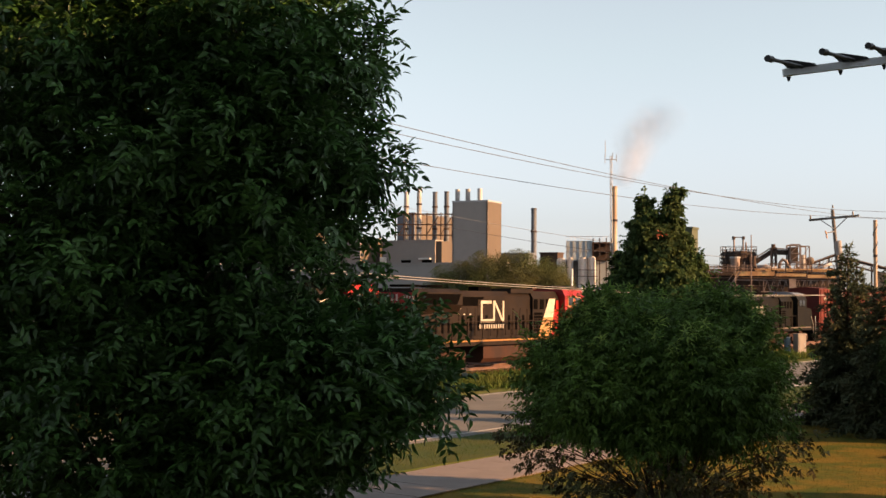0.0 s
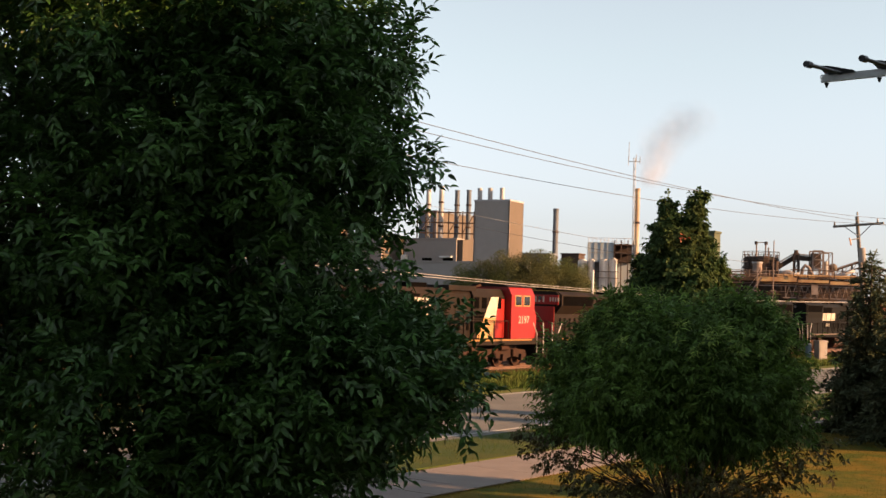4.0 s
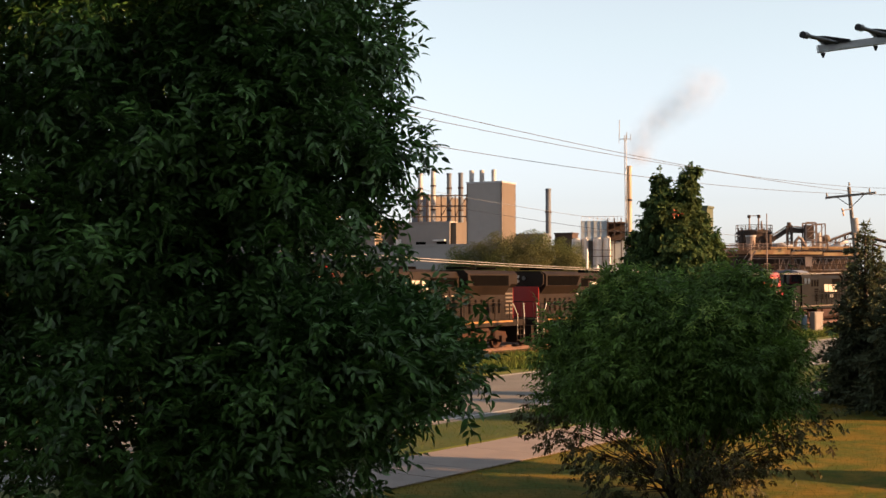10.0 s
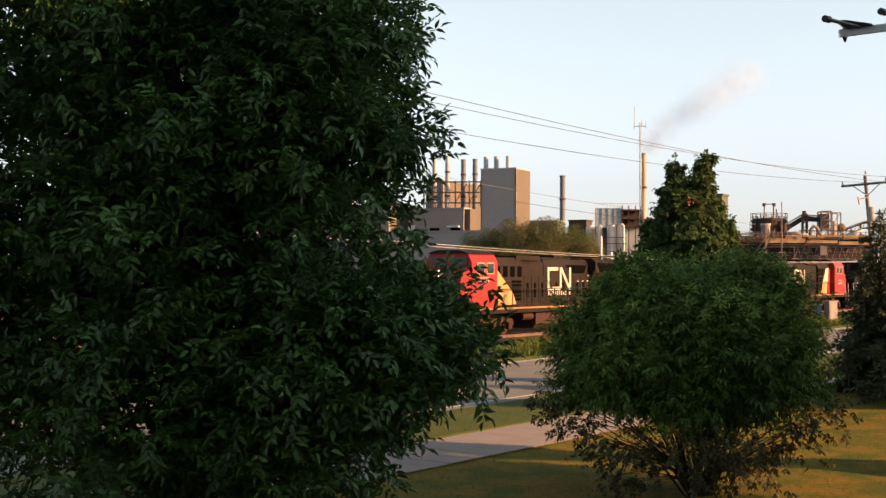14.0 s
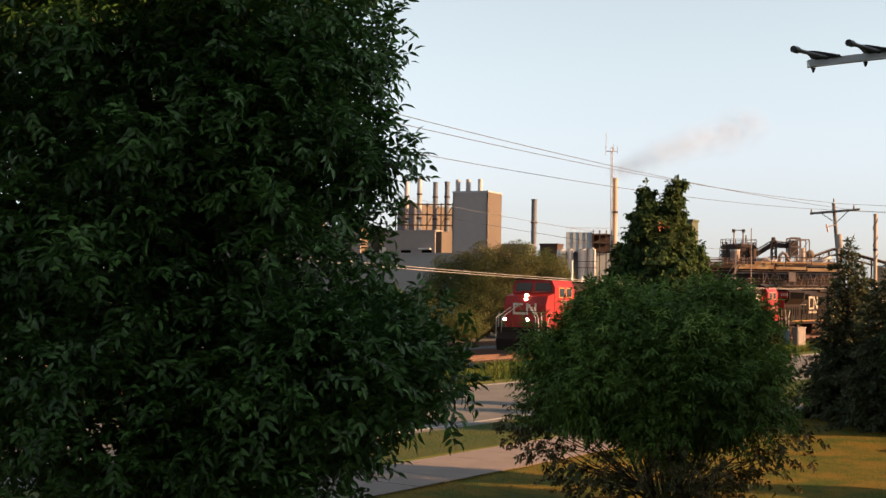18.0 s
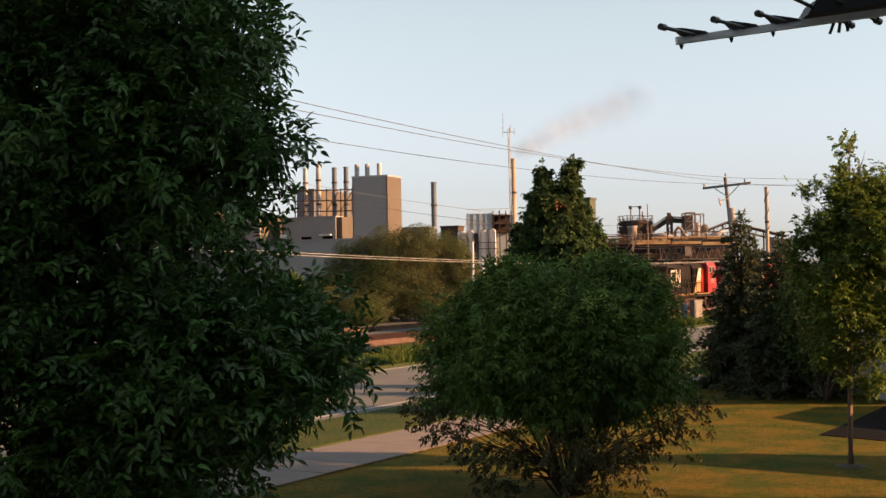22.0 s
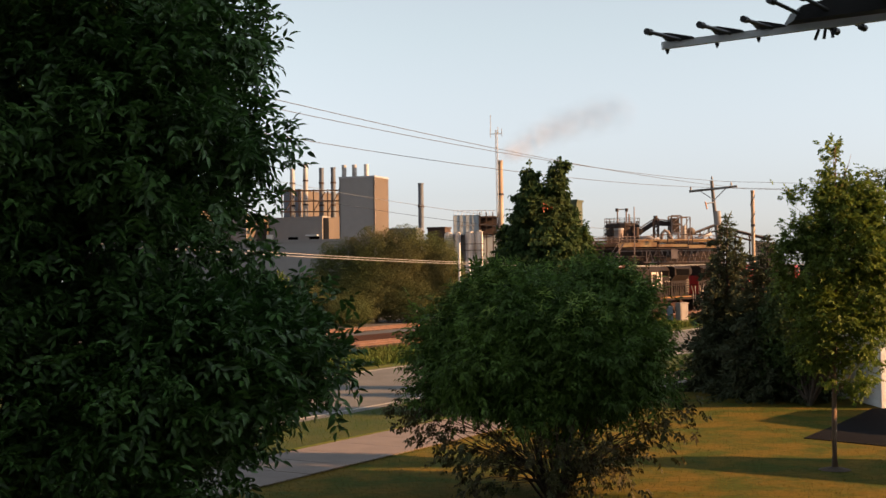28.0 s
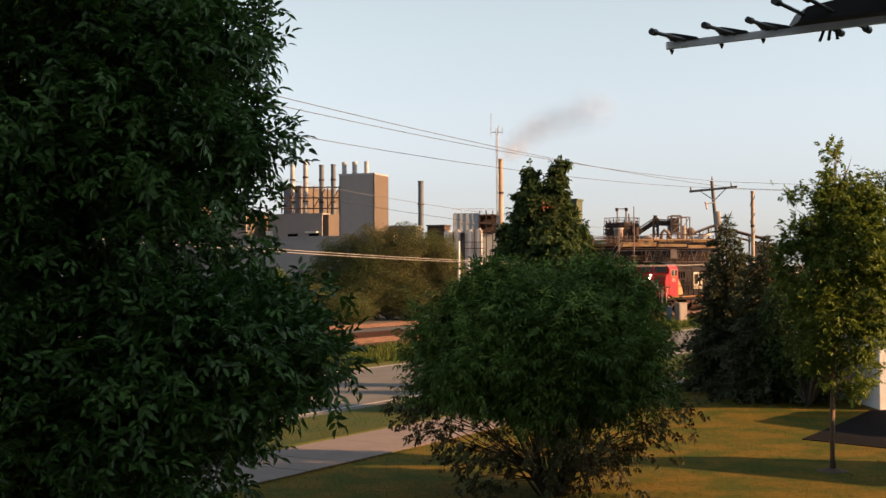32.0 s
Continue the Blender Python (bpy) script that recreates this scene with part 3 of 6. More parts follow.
    for k in range(280):
        m = Matrix.Translation(edge[k] - eo[k] * 0.02) @ Vector(eo[k]).to_track_quat("X", "Z").to_matrix().to_4x4() @ pose(0, 0, 0, rng.uniform(-60, 60), rng.uniform(-10, 45), rng.uniform(-30, 30))
        if k < 6:
            proto[k].matrix_basis = m
        else:
            again(proto[k % 6], m)
    return t


def bush_tree():
    rng = np.random.default_rng(5)
    t = thing("bushy_tree", "round bushy green tree with many stems on the lawn", "tree")
    c0 = np.array([2.12, 24.0, 0.0])
    lobes = []
    for k in range(12):  # the widest ring
        a = k / 12 * 2 * math.pi
        lobes.append((tuple(c0 + ((1.66 if math.cos(a) > 0 else 1.70) * math.cos(a), 1.6 * math.sin(a), 2.75 + 0.16 * math.sin(3 * a))), (0.74, 0.8, 0.66)))
    for k in range(10):  # the shoulder
        a = k / 10 * 2 * math.pi + 0.3
        lobes.append((tuple(c0 + ((1.30 if math.cos(a) > 0 else 1.4) * math.cos(a) + 0.1, 1.3 * math.sin(a), 3.45 + 0.1 * math.sin(2 * a))), (0.72, 0.75, 0.58)))
    for k in range(10):  # the flat underside
        a = k / 10 * 2 * math.pi + 0.1
        lobes.append((tuple(c0 + ((1.45 if math.cos(a) > 0 else 1.6) * math.cos(a), 1.5 * math.sin(a), 2.12 + 0.1 * math.sin(5 * a))), (0.66, 0.7, 0.3)))
    for x, y, z, rx, rz in ((-1.1, 0, 3.92, 0.55, 0.42), (-0.5, 0.4, 3.95, 0.5, 0.4), (0.1, -0.4, 3.9, 0.55, 0.4), (0.6, 0.3, 3.92, 0.5, 0.4), (1.2, 0, 3.95, 0.52, 0.42), (1.55, -0.3, 3.85, 0.5, 0.45), (0.2, 0, 2.0, 0.9, 0.34), (0.22, 0, 1.5, 0.42, 0.42), (0.9, -0.2, 1.85, 0.6, 0.28)):
        lobes.append((tuple(c0 + (x, y, z)), (rx, rx * 1.1, rz)))
    for x, z, r in ((-1.2, 4.2, 0.3), (1.5, 4.22, 0.3), (0.85, 4.12, 0.28), (-0.65, 4.2, 0.28), (0.15, 4.1, 0.26), (1.98, 3.0, 0.3), (-2.18, 3.2, 0.28), (-2.18, 2.3, 0.3), (2.02, 2.35, 0.28)):
        lobes.append((tuple(c0 + (x, 0, z)), (r, r * 1.2, r * 1.15)))
    for k in range(30):
        a = k / 30 * 2 * math.pi
        d = np.array((math.cos(a), math.sin(a), 0))
        e = c0 + d * rng.uniform(0.6, 2.0) + (0, 0, rng.uniform(2.0, 3.2))
        part("stem", limbs(rng, tuple(c0 + (0.25, 0, 0) + d * rng.uniform(0.08, 0.26) + (0, 0, -0.05)), [tuple(e)], 0.027, 0.08), M_BARK, t, smooth=True)
    part("root_flare", tube(B(), [(2.37, 24, -0.1), (2.37, 24, 0.15), (2.37, 24, 0.5)], [0.2, 0.13, 0.04], 10), M_BARK, t, smooth=True)
    low = []
    for k in range(78):
        a = rng.uniform(0, 2 * math.pi)
        w = rng.uniform(1.1, 2.75)
        low.append(tuple(c0 + (math.cos(a) * w, math.sin(a) * w * 0.9, max(0.3, 0.35 + (w - 1.5) * 1.05) + rng.uniform(0, 0.55))))
    low += [tuple(c0 + q) for q in ((-2.85, -0.4, 1.95), (-2.7, -0.3, 1.6), (-2.4, -0.5, 1.25), (-1.95, -0.6, 0.8), (-1.5, -0.6, 0.4), (2.85, -0.4, 1.75), (2.65, -0.3, 1.35), (2.35, -0.5, 1.0), (1.6, -0.5, 0.4))]
    part("low_branch", limbs(rng, (2.37, 24, 0.25), low, 0.019, 0.1, 5), M_BARK, t, smooth=True)
    skin, so = clumps(rng, lobes, 470, 32, 0.155)
    core, co = lobes_sample(rng, [(c, tuple(np.array(r) * 0.8)) for c, r in lobes], 8000, 0.4)
    pos, along, face = sprays(rng, np.concatenate([skin, core]), np.concatenate([so, co]), 5, 0.17, 0.3, 0.25, 0.6)
    n = len(pos)
    leaf_mesh("crown", pos, along, face, 0.115 + 0.06 * rng.random(n), 0.036 + 0.016 * rng.random(n), M_LEAF_BUSH, t, "dense narrow green leaves")
    # pale young shoots, each its own rosette; their colour also paints the sky-lit top
    proto = []
    for k in range(5):
        m = 11
        turn = np.arange(m) * 2.4 + k
        lift = np.linspace(0.2, 1.6, m)
        way = np.stack([np.cos(turn), np.sin(turn), lift - 0.5], 1)
        root = np.stack([np.zeros(m), np.zeros(m), np.linspace(0.0, 0.16, m)], 1)
        me = leaf_mesh("shoot", root, way + rng.normal(size=(m, 3)) * 0.12, np.tile((0.0, 0.0, 1.0), (m, 1)) + rng.normal(size=(m, 3)) * 0.2, 0.15 + 0.06 * rng.random(m), 0.034 + 0.01 * rng.random(m), M_LEAF_SHOOT, t, "pale young shoot, brightened for the sky-lit crown top", shape="fine", droop=0.45)
        del me["kind"]
        proto.append(me)
    tip, to = lobes_sample(rng, [q for q in lobes if q[0][2] > 2.4], 1400, 1.0)
    gap = ((tip - c0) / (2.4, 2.3, 1.0))[:, :2]
    good = [i for i in range(1400) if (abs(gap[i][0]) > 0.86 or tip[i][2] > 3.35) and to[i][2] > -0.1][:295]
    for k, i in enumerate(good):
        m = Matrix.Translation(tip[i]) @ Vector(to[i] * 0.6 + (0, 0, 0.6)).to_track_quat("Z", "Y").to_matrix().to_4x4() @ pose(0, 0, 0, rng.uniform(-20, 20), rng.uniform(-20, 20), rng.uniform(0, 360)) @ Matrix.Scale(rng.uniform(0.55, 0.95), 4)
        if k < 5:
            proto[k].matrix_basis = m
        else:
            again(proto[k % 5], m)
    # leaves on the low twigs, in a darker, browner green than the crown
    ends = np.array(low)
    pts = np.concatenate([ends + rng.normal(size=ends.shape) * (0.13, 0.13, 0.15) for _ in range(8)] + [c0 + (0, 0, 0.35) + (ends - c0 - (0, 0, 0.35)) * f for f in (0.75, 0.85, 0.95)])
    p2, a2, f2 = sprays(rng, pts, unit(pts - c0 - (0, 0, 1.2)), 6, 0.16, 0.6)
    leaf_mesh("lower_leaves", p2, a2, f2, 0.085 + 0.04 * rng.random(len(p2)), 0.042 + 0.015 * rng.random(len(p2)), M_LEAF_LOW, t, "sparse dull olive-brown leaves on low twigs")
    return t


def cone_maple():
    rng = np.random.default_rng(7)
    t = thing("maple_tree", "tall two-topped maple tree on the verge", "tree")
    c = (4.05, 46.0, 0)
    part("trunk", tube(B(), [(4.05, 46, -0.1), (4.05, 46, 2), (4.02, 46, 4.5), (3.85, 46, 6.8), (3.75, 46, 8.1)], [0.2, 0.16, 0.12, 0.07, 0.03], 8), M_BARK, t, smooth=True)
    part("second_leader", tube(B(), [(4.02, 46, 4.5), (4.35, 46, 6.3), (4.62, 46, 8.3)], [0.1, 0.07, 0.03], 8), M_BARK, t, smooth=True)
    lobes = [((3.62, 46, 7.98), (0.2, 0.25, 0.42)), ((4.70, 46, 8.15), (0.22, 0.25, 0.44)), ((3.60, 46, 7.25), (0.34, 0.4, 0.55)), ((4.72, 46, 7.35), (0.34, 0.4, 0.55)), ((4.1, 46, 6.2), (1.0, 1.0, 0.7)), ((4.15, 46, 6.95), (0.45, 0.5, 0.5)),
             ((3.4, 46, 5.6), (0.72, 0.8, 0.7)), ((4.85, 46, 5.7), (0.74, 0.8, 0.8)), ((4.1, 45.6, 5.2), (1.1, 1.0, 0.8)), ((3.15, 46, 4.7), (0.78, 0.9, 0.7)), ((5.0, 46, 4.8), (0.8, 0.9, 0.7)), ((4.1, 46, 3.7), (1.6, 1.5, 0.9))]
    part("limb", limbs(rng, (4.03, 46, 3.2), [q for q, _ in lobes], 0.06), M_BARK, t, smooth=True)
    base, out = clumps(rng, lobes, 560, 32, 0.1, 0.85)
    inner, io = lobes_sample(rng, [(c, tuple(np.array(r) * 0.85)) for c, r in lobes], 5000, 0.4)
    pos, along, face = sprays(rng, np.concatenate([base, inner]), np.concatenate([out, io]), 5, 0.15, 0.8)
    n = len(pos)
    leaf_mesh("crown", pos, along, face, 0.11 + 0.06 * rng.random(n), 0.075 + 0.04 * rng.random(n), M_LEAF_MAPLE, t, "dense drooping green leaves")
    b2 = np.array([4.12, 45.1, 6.75]) + rng.normal(size=(9, 3)) * (0.1, 0.15, 0.1)
    leaf_mesh("reddened_leaves", b2, rng.normal(size=(9, 3)) + (0, -0.5, -0.5), rng.normal(size=(9, 3)), np.full(9, 0.15), np.full(9, 0.1), M_LEAF_RED, t, "small cluster of red leaves")
    b3 = np.array([2.72, 45.6, 5.55]) + rng.normal(size=(26, 3)) * (0.16, 0.2, 0.3)
    leaf_mesh("yellowed_leaves", b3, rng.normal(size=(26, 3)) + (0, 0, -0.6), rng.normal(size=(26, 3)), np.full(26, 0.18), np.full(26, 0.12), M_LEAF_YOUNG, t, "yellowing leaves at the edge")
    return t


def spruce(x, y, height, radius, seed, label, dens=1.0):
    rng = np.random.default_rng(seed)
    t = thing("spruce_tree", label, "tree")
    part("trunk", tube(B(), [(x, y, -0.1), (x, y, height * 0.5), (x, y, height)], [height * 0.028, height * 0.016, 0.012], 8), M_BARK, t, smooth=True)
    tiers = int(height * 4.5)
    P, A, F, S = [], [], [], []
    br = B()
    for k in range(tiers):
        f = k / (tiers - 1)
        z = 0.35 + (height - 0.45) * f
        r = radius * (1 - f) ** 0.8 * rng.uniform(0.7, 1.15) + 0.07
        nb = max(5, int(14 * (1 - f) + 5))
        for j in range(nb):
            a = j / nb * 2 * math.pi + rng.uniform(0, 1)
            rr = r * rng.uniform(0.6, 1.15)
            d = np.array((math.cos(a), math.sin(a), 0))
            tip = np.array((x, y, z)) + d * rr + (0, 0, -0.22 * rr + 0.1 * rr * f)
            root = np.array((x, y, z + 0.08))
            if rr > 0.3:
                rod(br, tuple(root), tuple(tip), 0.012, 4, 0.004)
            m = max(6, int(rr * 55 * dens))
            g = rng.random(m) ** 0.7
            pts = root + (tip - root) * g[:, None] + rng.normal(size=(m, 3)) * 0.045
            P.append(pts)
            A.append(d + rng.normal(size=(m, 3)) * 0.55 + (0, 0, -0.25 + 0.7 * f * f))
            F.append(rng.normal(size=(m, 3)) * 0.4 + (0, 0, 1))
            S.append(0.16 + 0.12 * rng.random(m))
    tagged(part("branch_whorl", br, M_BARK, t), kind="stuff")
    P, A, F, S = map(np.concatenate, (P, A, F, S))
    leaf_mesh("crown", P, A, F, S, S * 0.36, M_NEEDLE, t, "dark needled twigs in drooping tiers")
    return t


def sapling():
    rng = np.random.default_rng(11)
    t = thing("young_tree", "slender young maple with sunlit yellow-green leaves", "tree")
    x, y = 8.64, 26.8
    part("trunk", tube(B(), [(x, y, -0.05), (x, y, 0.7), (x + 0.02, y, 1.8), (x + 0.06, y, 3.4), (x + 0.12, y, 5.4), (x + 0.14, y, 7.0)], [0.085, 0.06, 0.052, 0.04, 0.022, 0.008], 8), M_BARK_PALE, t, "pale reddish bark", smooth=True)
    lobes = [((x + 0.12, y, 6.8), (0.07, 0.1, 0.42)), ((x + 0.46, y, 6.62), (0.07, 0.1, 0.36)), ((x + 0.14, y, 6.2), (0.22, 0.25, 0.4)), ((x + 0.1, y, 5.75), (0.36, 0.4, 0.45)), ((x + 0.8, y, 5.85), (0.14, 0.2, 0.45)), ((x + 0.75, y, 5.4), (0.28, 0.3, 0.4)), ((x - 0.86, y, 5.75), (0.08, 0.1, 0.3)), ((x - 0.5, y, 5.6), (0.12, 0.2, 0.4)), ((x - 0.6, y, 5.1), (0.4, 0.45, 0.4)),
             ((x + 0.35, y, 4.9), (0.75, 0.7, 0.8)), ((x - 0.3, y, 4.3), (0.75, 0.7, 0.7)), ((x + 0.7, y, 3.9), (0.6, 0.6, 0.8)), ((x - 0.2, y, 3.4), (0.65, 0.7, 0.6)), ((x + 0.55, y, 2.9), (0.45, 0.5, 0.6)), ((x - 0.45, y, 2.65), (0.35, 0.5, 0.4)), ((x + 0.55, y, 2.2), (0.28, 0.3, 0.45)), ((x - 0.2, y, 2.15), (0.25, 0.3, 0.25)), ((x + 1.1, y, 4.8), (0.5, 0.5, 0.9))]
    for c, r in lobes:
        part("branch", limbs(rng, (x + 0.02 * c[2], y, max(1.6, c[2] - 0.9)), [c, tuple(np.array(c) + np.array(r) * 0.6)], 0.018, 0.1, 5), M_BARK_PALE, t, smooth=True)
    base, out = clumps(rng, lobes, 420, 22, 0.095)
    pos, along, face = sprays(rng, base, out, 5, 0.12, 0.2, 0.15)
    n = len(pos)
    leaf_mesh("crown", pos, along, face, 0.062 + 0.035 * rng.random(n), 0.042 + 0.022 * rng.random(n), M_LEAF_YOUNG, t, "yellow-green leaves on open twigs")
    bm = B()
    bmesh.ops.create_cone(bm, cap_ends=True, segments=20, radius1=0.34, radius2=0.1, depth=0.06, matrix=Matrix.Translation((x, y, 0.04)))
    tagged(part("mulch_ring", bm, M_MULCH), "ring of dark mulch round the young tree", "mulch")
    return t


def brush(name, lobes, seed, count, size, mat, label, stems=True, root=None):
    rng = np.random.default_rng(seed)
    t = thing(name, label, "shrub")
    if stems:
        for c, r in lobes:
            part("stem", limbs(rng, root or (c[0], c[1], 0), [c, (c[0] + r[0] * 0.5, c[1], c[2] + r[2] * 0.5), (c[0] - r[0] * 0.5, c[1], c[2] + r[2] * 0.3)], 0.05, 0.08, 5), M_BARK, t)
    base, out = lobes_sample(rng, lobes, count, 0.55)
    n = len(base)
    leaf_mesh("crown", base, rng.normal(size=(n, 3)) + (0, 0, 0.3), out + rng.normal(size=(n, 3)) * 0.4 + (0, 0, 0.4), size * (0.8 + 0.7 * rng.random(n)), size * (0.5 + 0.3 * rng.random(n)), mat, t, shape="plain")
    return t


near_tree()
bush_tree()
cone_maple()
spruce(10.72, 45.0, 6.32, 2.2, 21, "dark narrow spruce beside the driveway")
spruce(11.35, 41.9, 5.5, 2.2, 22, "broad dark spruce in front of the neighbouring house", 0.9)
sapling()
brush("dark_maple", [((11.8, 40.4, 2.5), (1.1, 1.2, 1.5)), ((12.2, 36.2, 4.4), (1.3, 1.2, 1.3)), ((12.0, 36, 5.9), (0.9, 1.0, 1.0)), ((13.4, 36.2, 5.7), (1.3, 1.1, 1.4)), ((11.7, 41.4, 1.3), (1.0, 1.0, 1.0)), ((11.5, 42.0, 0.9), (1.0, 1.0, 0.8)), ((11.7, 40.5, 3.1), (0.9, 1.0, 0.9)), ((13.7, 36.2, 4.6), (1.1, 1.0, 1.0)), ((12.2, 40.2, 1.1), (0.8, 0.9, 0.8))], 34, 26000, 0.12, M_LEAF_MAPLE, "dark leafy maple in front of the neighbouring house", root=(12.0, 39.6, 0))
brush("willow_thicket", [((-8.2, 116, 4.4), (3.0, 3, 3.2)), ((-5.2, 115, 5.2), (2.6, 3, 3.4)), ((-2.4, 115, 5.4), (2.4, 3, 3.3)), ((0.4, 116, 4.8), (2.4, 3, 3.2)), ((-4, 113, 3.4), (4.5, 2.5, 2.6)), ((1.4, 114, 4.0), (1.6, 2.5, 2.6)), ((-10.5, 114, 2.4), (2.6, 3, 2.2)), ((-6, 112, 2.2), (3.2, 2.5, 2.0)), ((1.6, 113, 2.4), (2.0, 2.5, 2.3)), ((-2, 112, 2.0), (3, 2.5, 1.9))], 31, 300000, 0.115, M_BRUSH, "tangled olive willow thicket behind the railway")
brush("bright_shrub", [((-14.0, 112, 3.0), (1.3, 1.5, 1.6)), ((-15.5, 112, 2.2), (1.2, 1.5, 1.4))], 32, 5000, 0.2, M_BRUSH_BRIGHT, "bright yellow-green shrub behind the railway")
brush("low_shrub", [((-11.0, 106, 1.6), (2.6, 2, 1.7)), ((-7.2, 105, 1.3), (2.4, 2, 1.4))], 33, 40000, 0.09, M_BRUSH, "low olive shrubs beside the siding")

# two trees out of view, added to throw shade on bush and lawn
for y, seed in ((19.4, 35), (22.15, 36)):
    brush("shade_tree", [((16.0, y, 6.1), (1.9, 1.7, 1.3)), ((16.3, y + 0.2, 7.7), (2.1, 1.8, 1.7)), ((15.8, y - 0.4, 9.1), (1.5, 1.5, 1.2))], seed, 7500, 0.32, M_LEAF_MAPLE, "unseen high-crowned green tree added to shade bush and lawn", root=(16.0, 18.6 + (y - 18.6) * 0.4, 0))



def tufts(name, mat, label, place, count, h0, h1, seed):
    rng = np.random.default_rng(seed)
    pos = place(rng, count)
    up = rng.normal(size=(count, 3)) * 0.35 + (0, 0, 1)
    ob = leaf_mesh(name, pos, up, rng.normal(size=(count, 3)), h0 + (h1 - h0) * rng.random(count), (h0 + h1) * 0.07 + np.zeros(count), mat, None)
    return tagged(ob, label, "grass", kind="stuff")


def strip_place(u, n, n0, n1, s0, s1, z, origin=Vector((0, 0, 0))):
    def place(rng, count):
        s, w = rng.uniform(s0, s1, (count, 1)), rng.uniform(n0, n1, (count, 1))
        return np.array(origin) + np.array(u) * s + np.array(n) * w + (0, 0, z)
    return place


def lawn_place(rng, count):
    p = np.stack([rng.uniform(-5, 13, count), rng.uniform(20, 44, count), np.zeros(count)], 1)
    n = p @ np.array(RN)
    drive = (p[:, 0] > 9.3) & (p[:, 1] > 32.1 - 1.12 * (p[:, 0] - 9.5)) & (p[:, 1] < 31.7 + 1.47 * (p[:, 0] - 9.5))
    return np.where(((n > -16.1) & ~drive)[:, None], p, (3, 21, 0) + (p - (4, 32, 0)) * (0.3, 0.06, 1))


tufts("lawn_grass", M_BLADE, "short dry lawn grass", lawn_place, 34000, 0.03, 0.075, 41)
tufts("verge_grass", M_WEED, "mown grass on the verge", strip_place(RU, RN, -22.1, -18.9, 20, 62, 0.05), 14000, 0.04, 0.09, 42)
for n0, n1, seed in ((-16.2, -16.0, 44), (-19.0, -18.72, 45)):
    tufts("path_edge_grass", M_BLADE if seed == 44 else M_WEED, "unmown grass along the footpath's edge", strip_place(RU, RN, n0, n1, 18, 62, 0.0), 5200, 0.03, 0.08, seed)
tufts("weeds", M_WEED, "tall weeds between road and railway", strip_place(RU, RN, -37.4, -32.2, 40, 125, 0.08), 34000, 0.2, 0.65, 43)

# ---- rolling stock ----
LOCO = 22.3


def text_mesh(body, size):
    cu = bpy.data.curves.new("text", "FONT")
    cu.body, cu.size, cu.extrude = body, size, 0.006
    cu.align_x = "CENTER"
    ob = new("text", cu)
    me = bpy.data.meshes.new_from_object(ob.evaluated_get(bpy.context.evaluated_depsgraph_get()))
    bpy.data.objects.remove(ob)
    return me


def on_side(bm, side, pts, y, d=0.012):
    """A thin plate of an outline (x, z) laid on the side wall at y."""
    return extrude(bm, pts, side * y, side * (y + d), "y")


def rect(x0, x1, z0, z1):
    return [(x0, z0), (x1, z0), (x1, z1), (x0, z1)]


def logo_marks(t, x, z, side, y, s, mat):
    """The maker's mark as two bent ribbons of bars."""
    k = -side  # reads forwards on both flanks
    w, h, b = 1.12 * s, 1.24 * s, 0.175 * s
    q = lambda pts: [(x + k * px, z + pz) for px, pz in pts]
    bm = B()
    on_side(bm, side, q([(-w - 0.1, -h / 2), (-w - 0.1 + b, -h / 2), (-w - 0.1 + b, h / 2), (-w - 0.1, h / 2)]), y)
    on_side(bm, side, q([(-w - 0.1 + b, h / 2 - b), (-0.1, h / 2 - b), (-0.1, h / 2), (-w - 0.1 + b, h / 2)]), y)
    on_side(bm, side, q([(-w - 0.1 + b, -h / 2), (0.1 + b, -h / 2), (0.1 + b, -h / 2 + b), (-w - 0.1 + b, -h / 2 + b)]), y)
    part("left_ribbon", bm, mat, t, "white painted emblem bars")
    bm = B()
    on_side(bm, side, q([(0.1, -h / 2 + b), (0.1 + b, -h / 2 + b), (0.1 + b, h / 2), (0.1, h / 2)]), y)
    on_side(bm, side, q([(0.1, h / 2), (0.1 + 1.25 * b, h / 2), (w + b, -h / 2), (w - 0.25 * b, -h / 2)]), y + 0.002)
    on_side(bm, side, q([(w, -h / 2), (w + b, -h / 2), (w + b, h / 2), (w, h / 2)]), y)
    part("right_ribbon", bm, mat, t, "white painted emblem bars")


def plate_word(t, x, z, side, y, n, h, mat, name="small_lettering"):
    bm = B()
    for k in range(n):
        on_side(bm, side, rect(x + k * h * 0.8, x + k * h * 0.8 + h * 0.36, z, z + h * 0.8), y)
    part(name, bm, mat, t, kind="stuff")


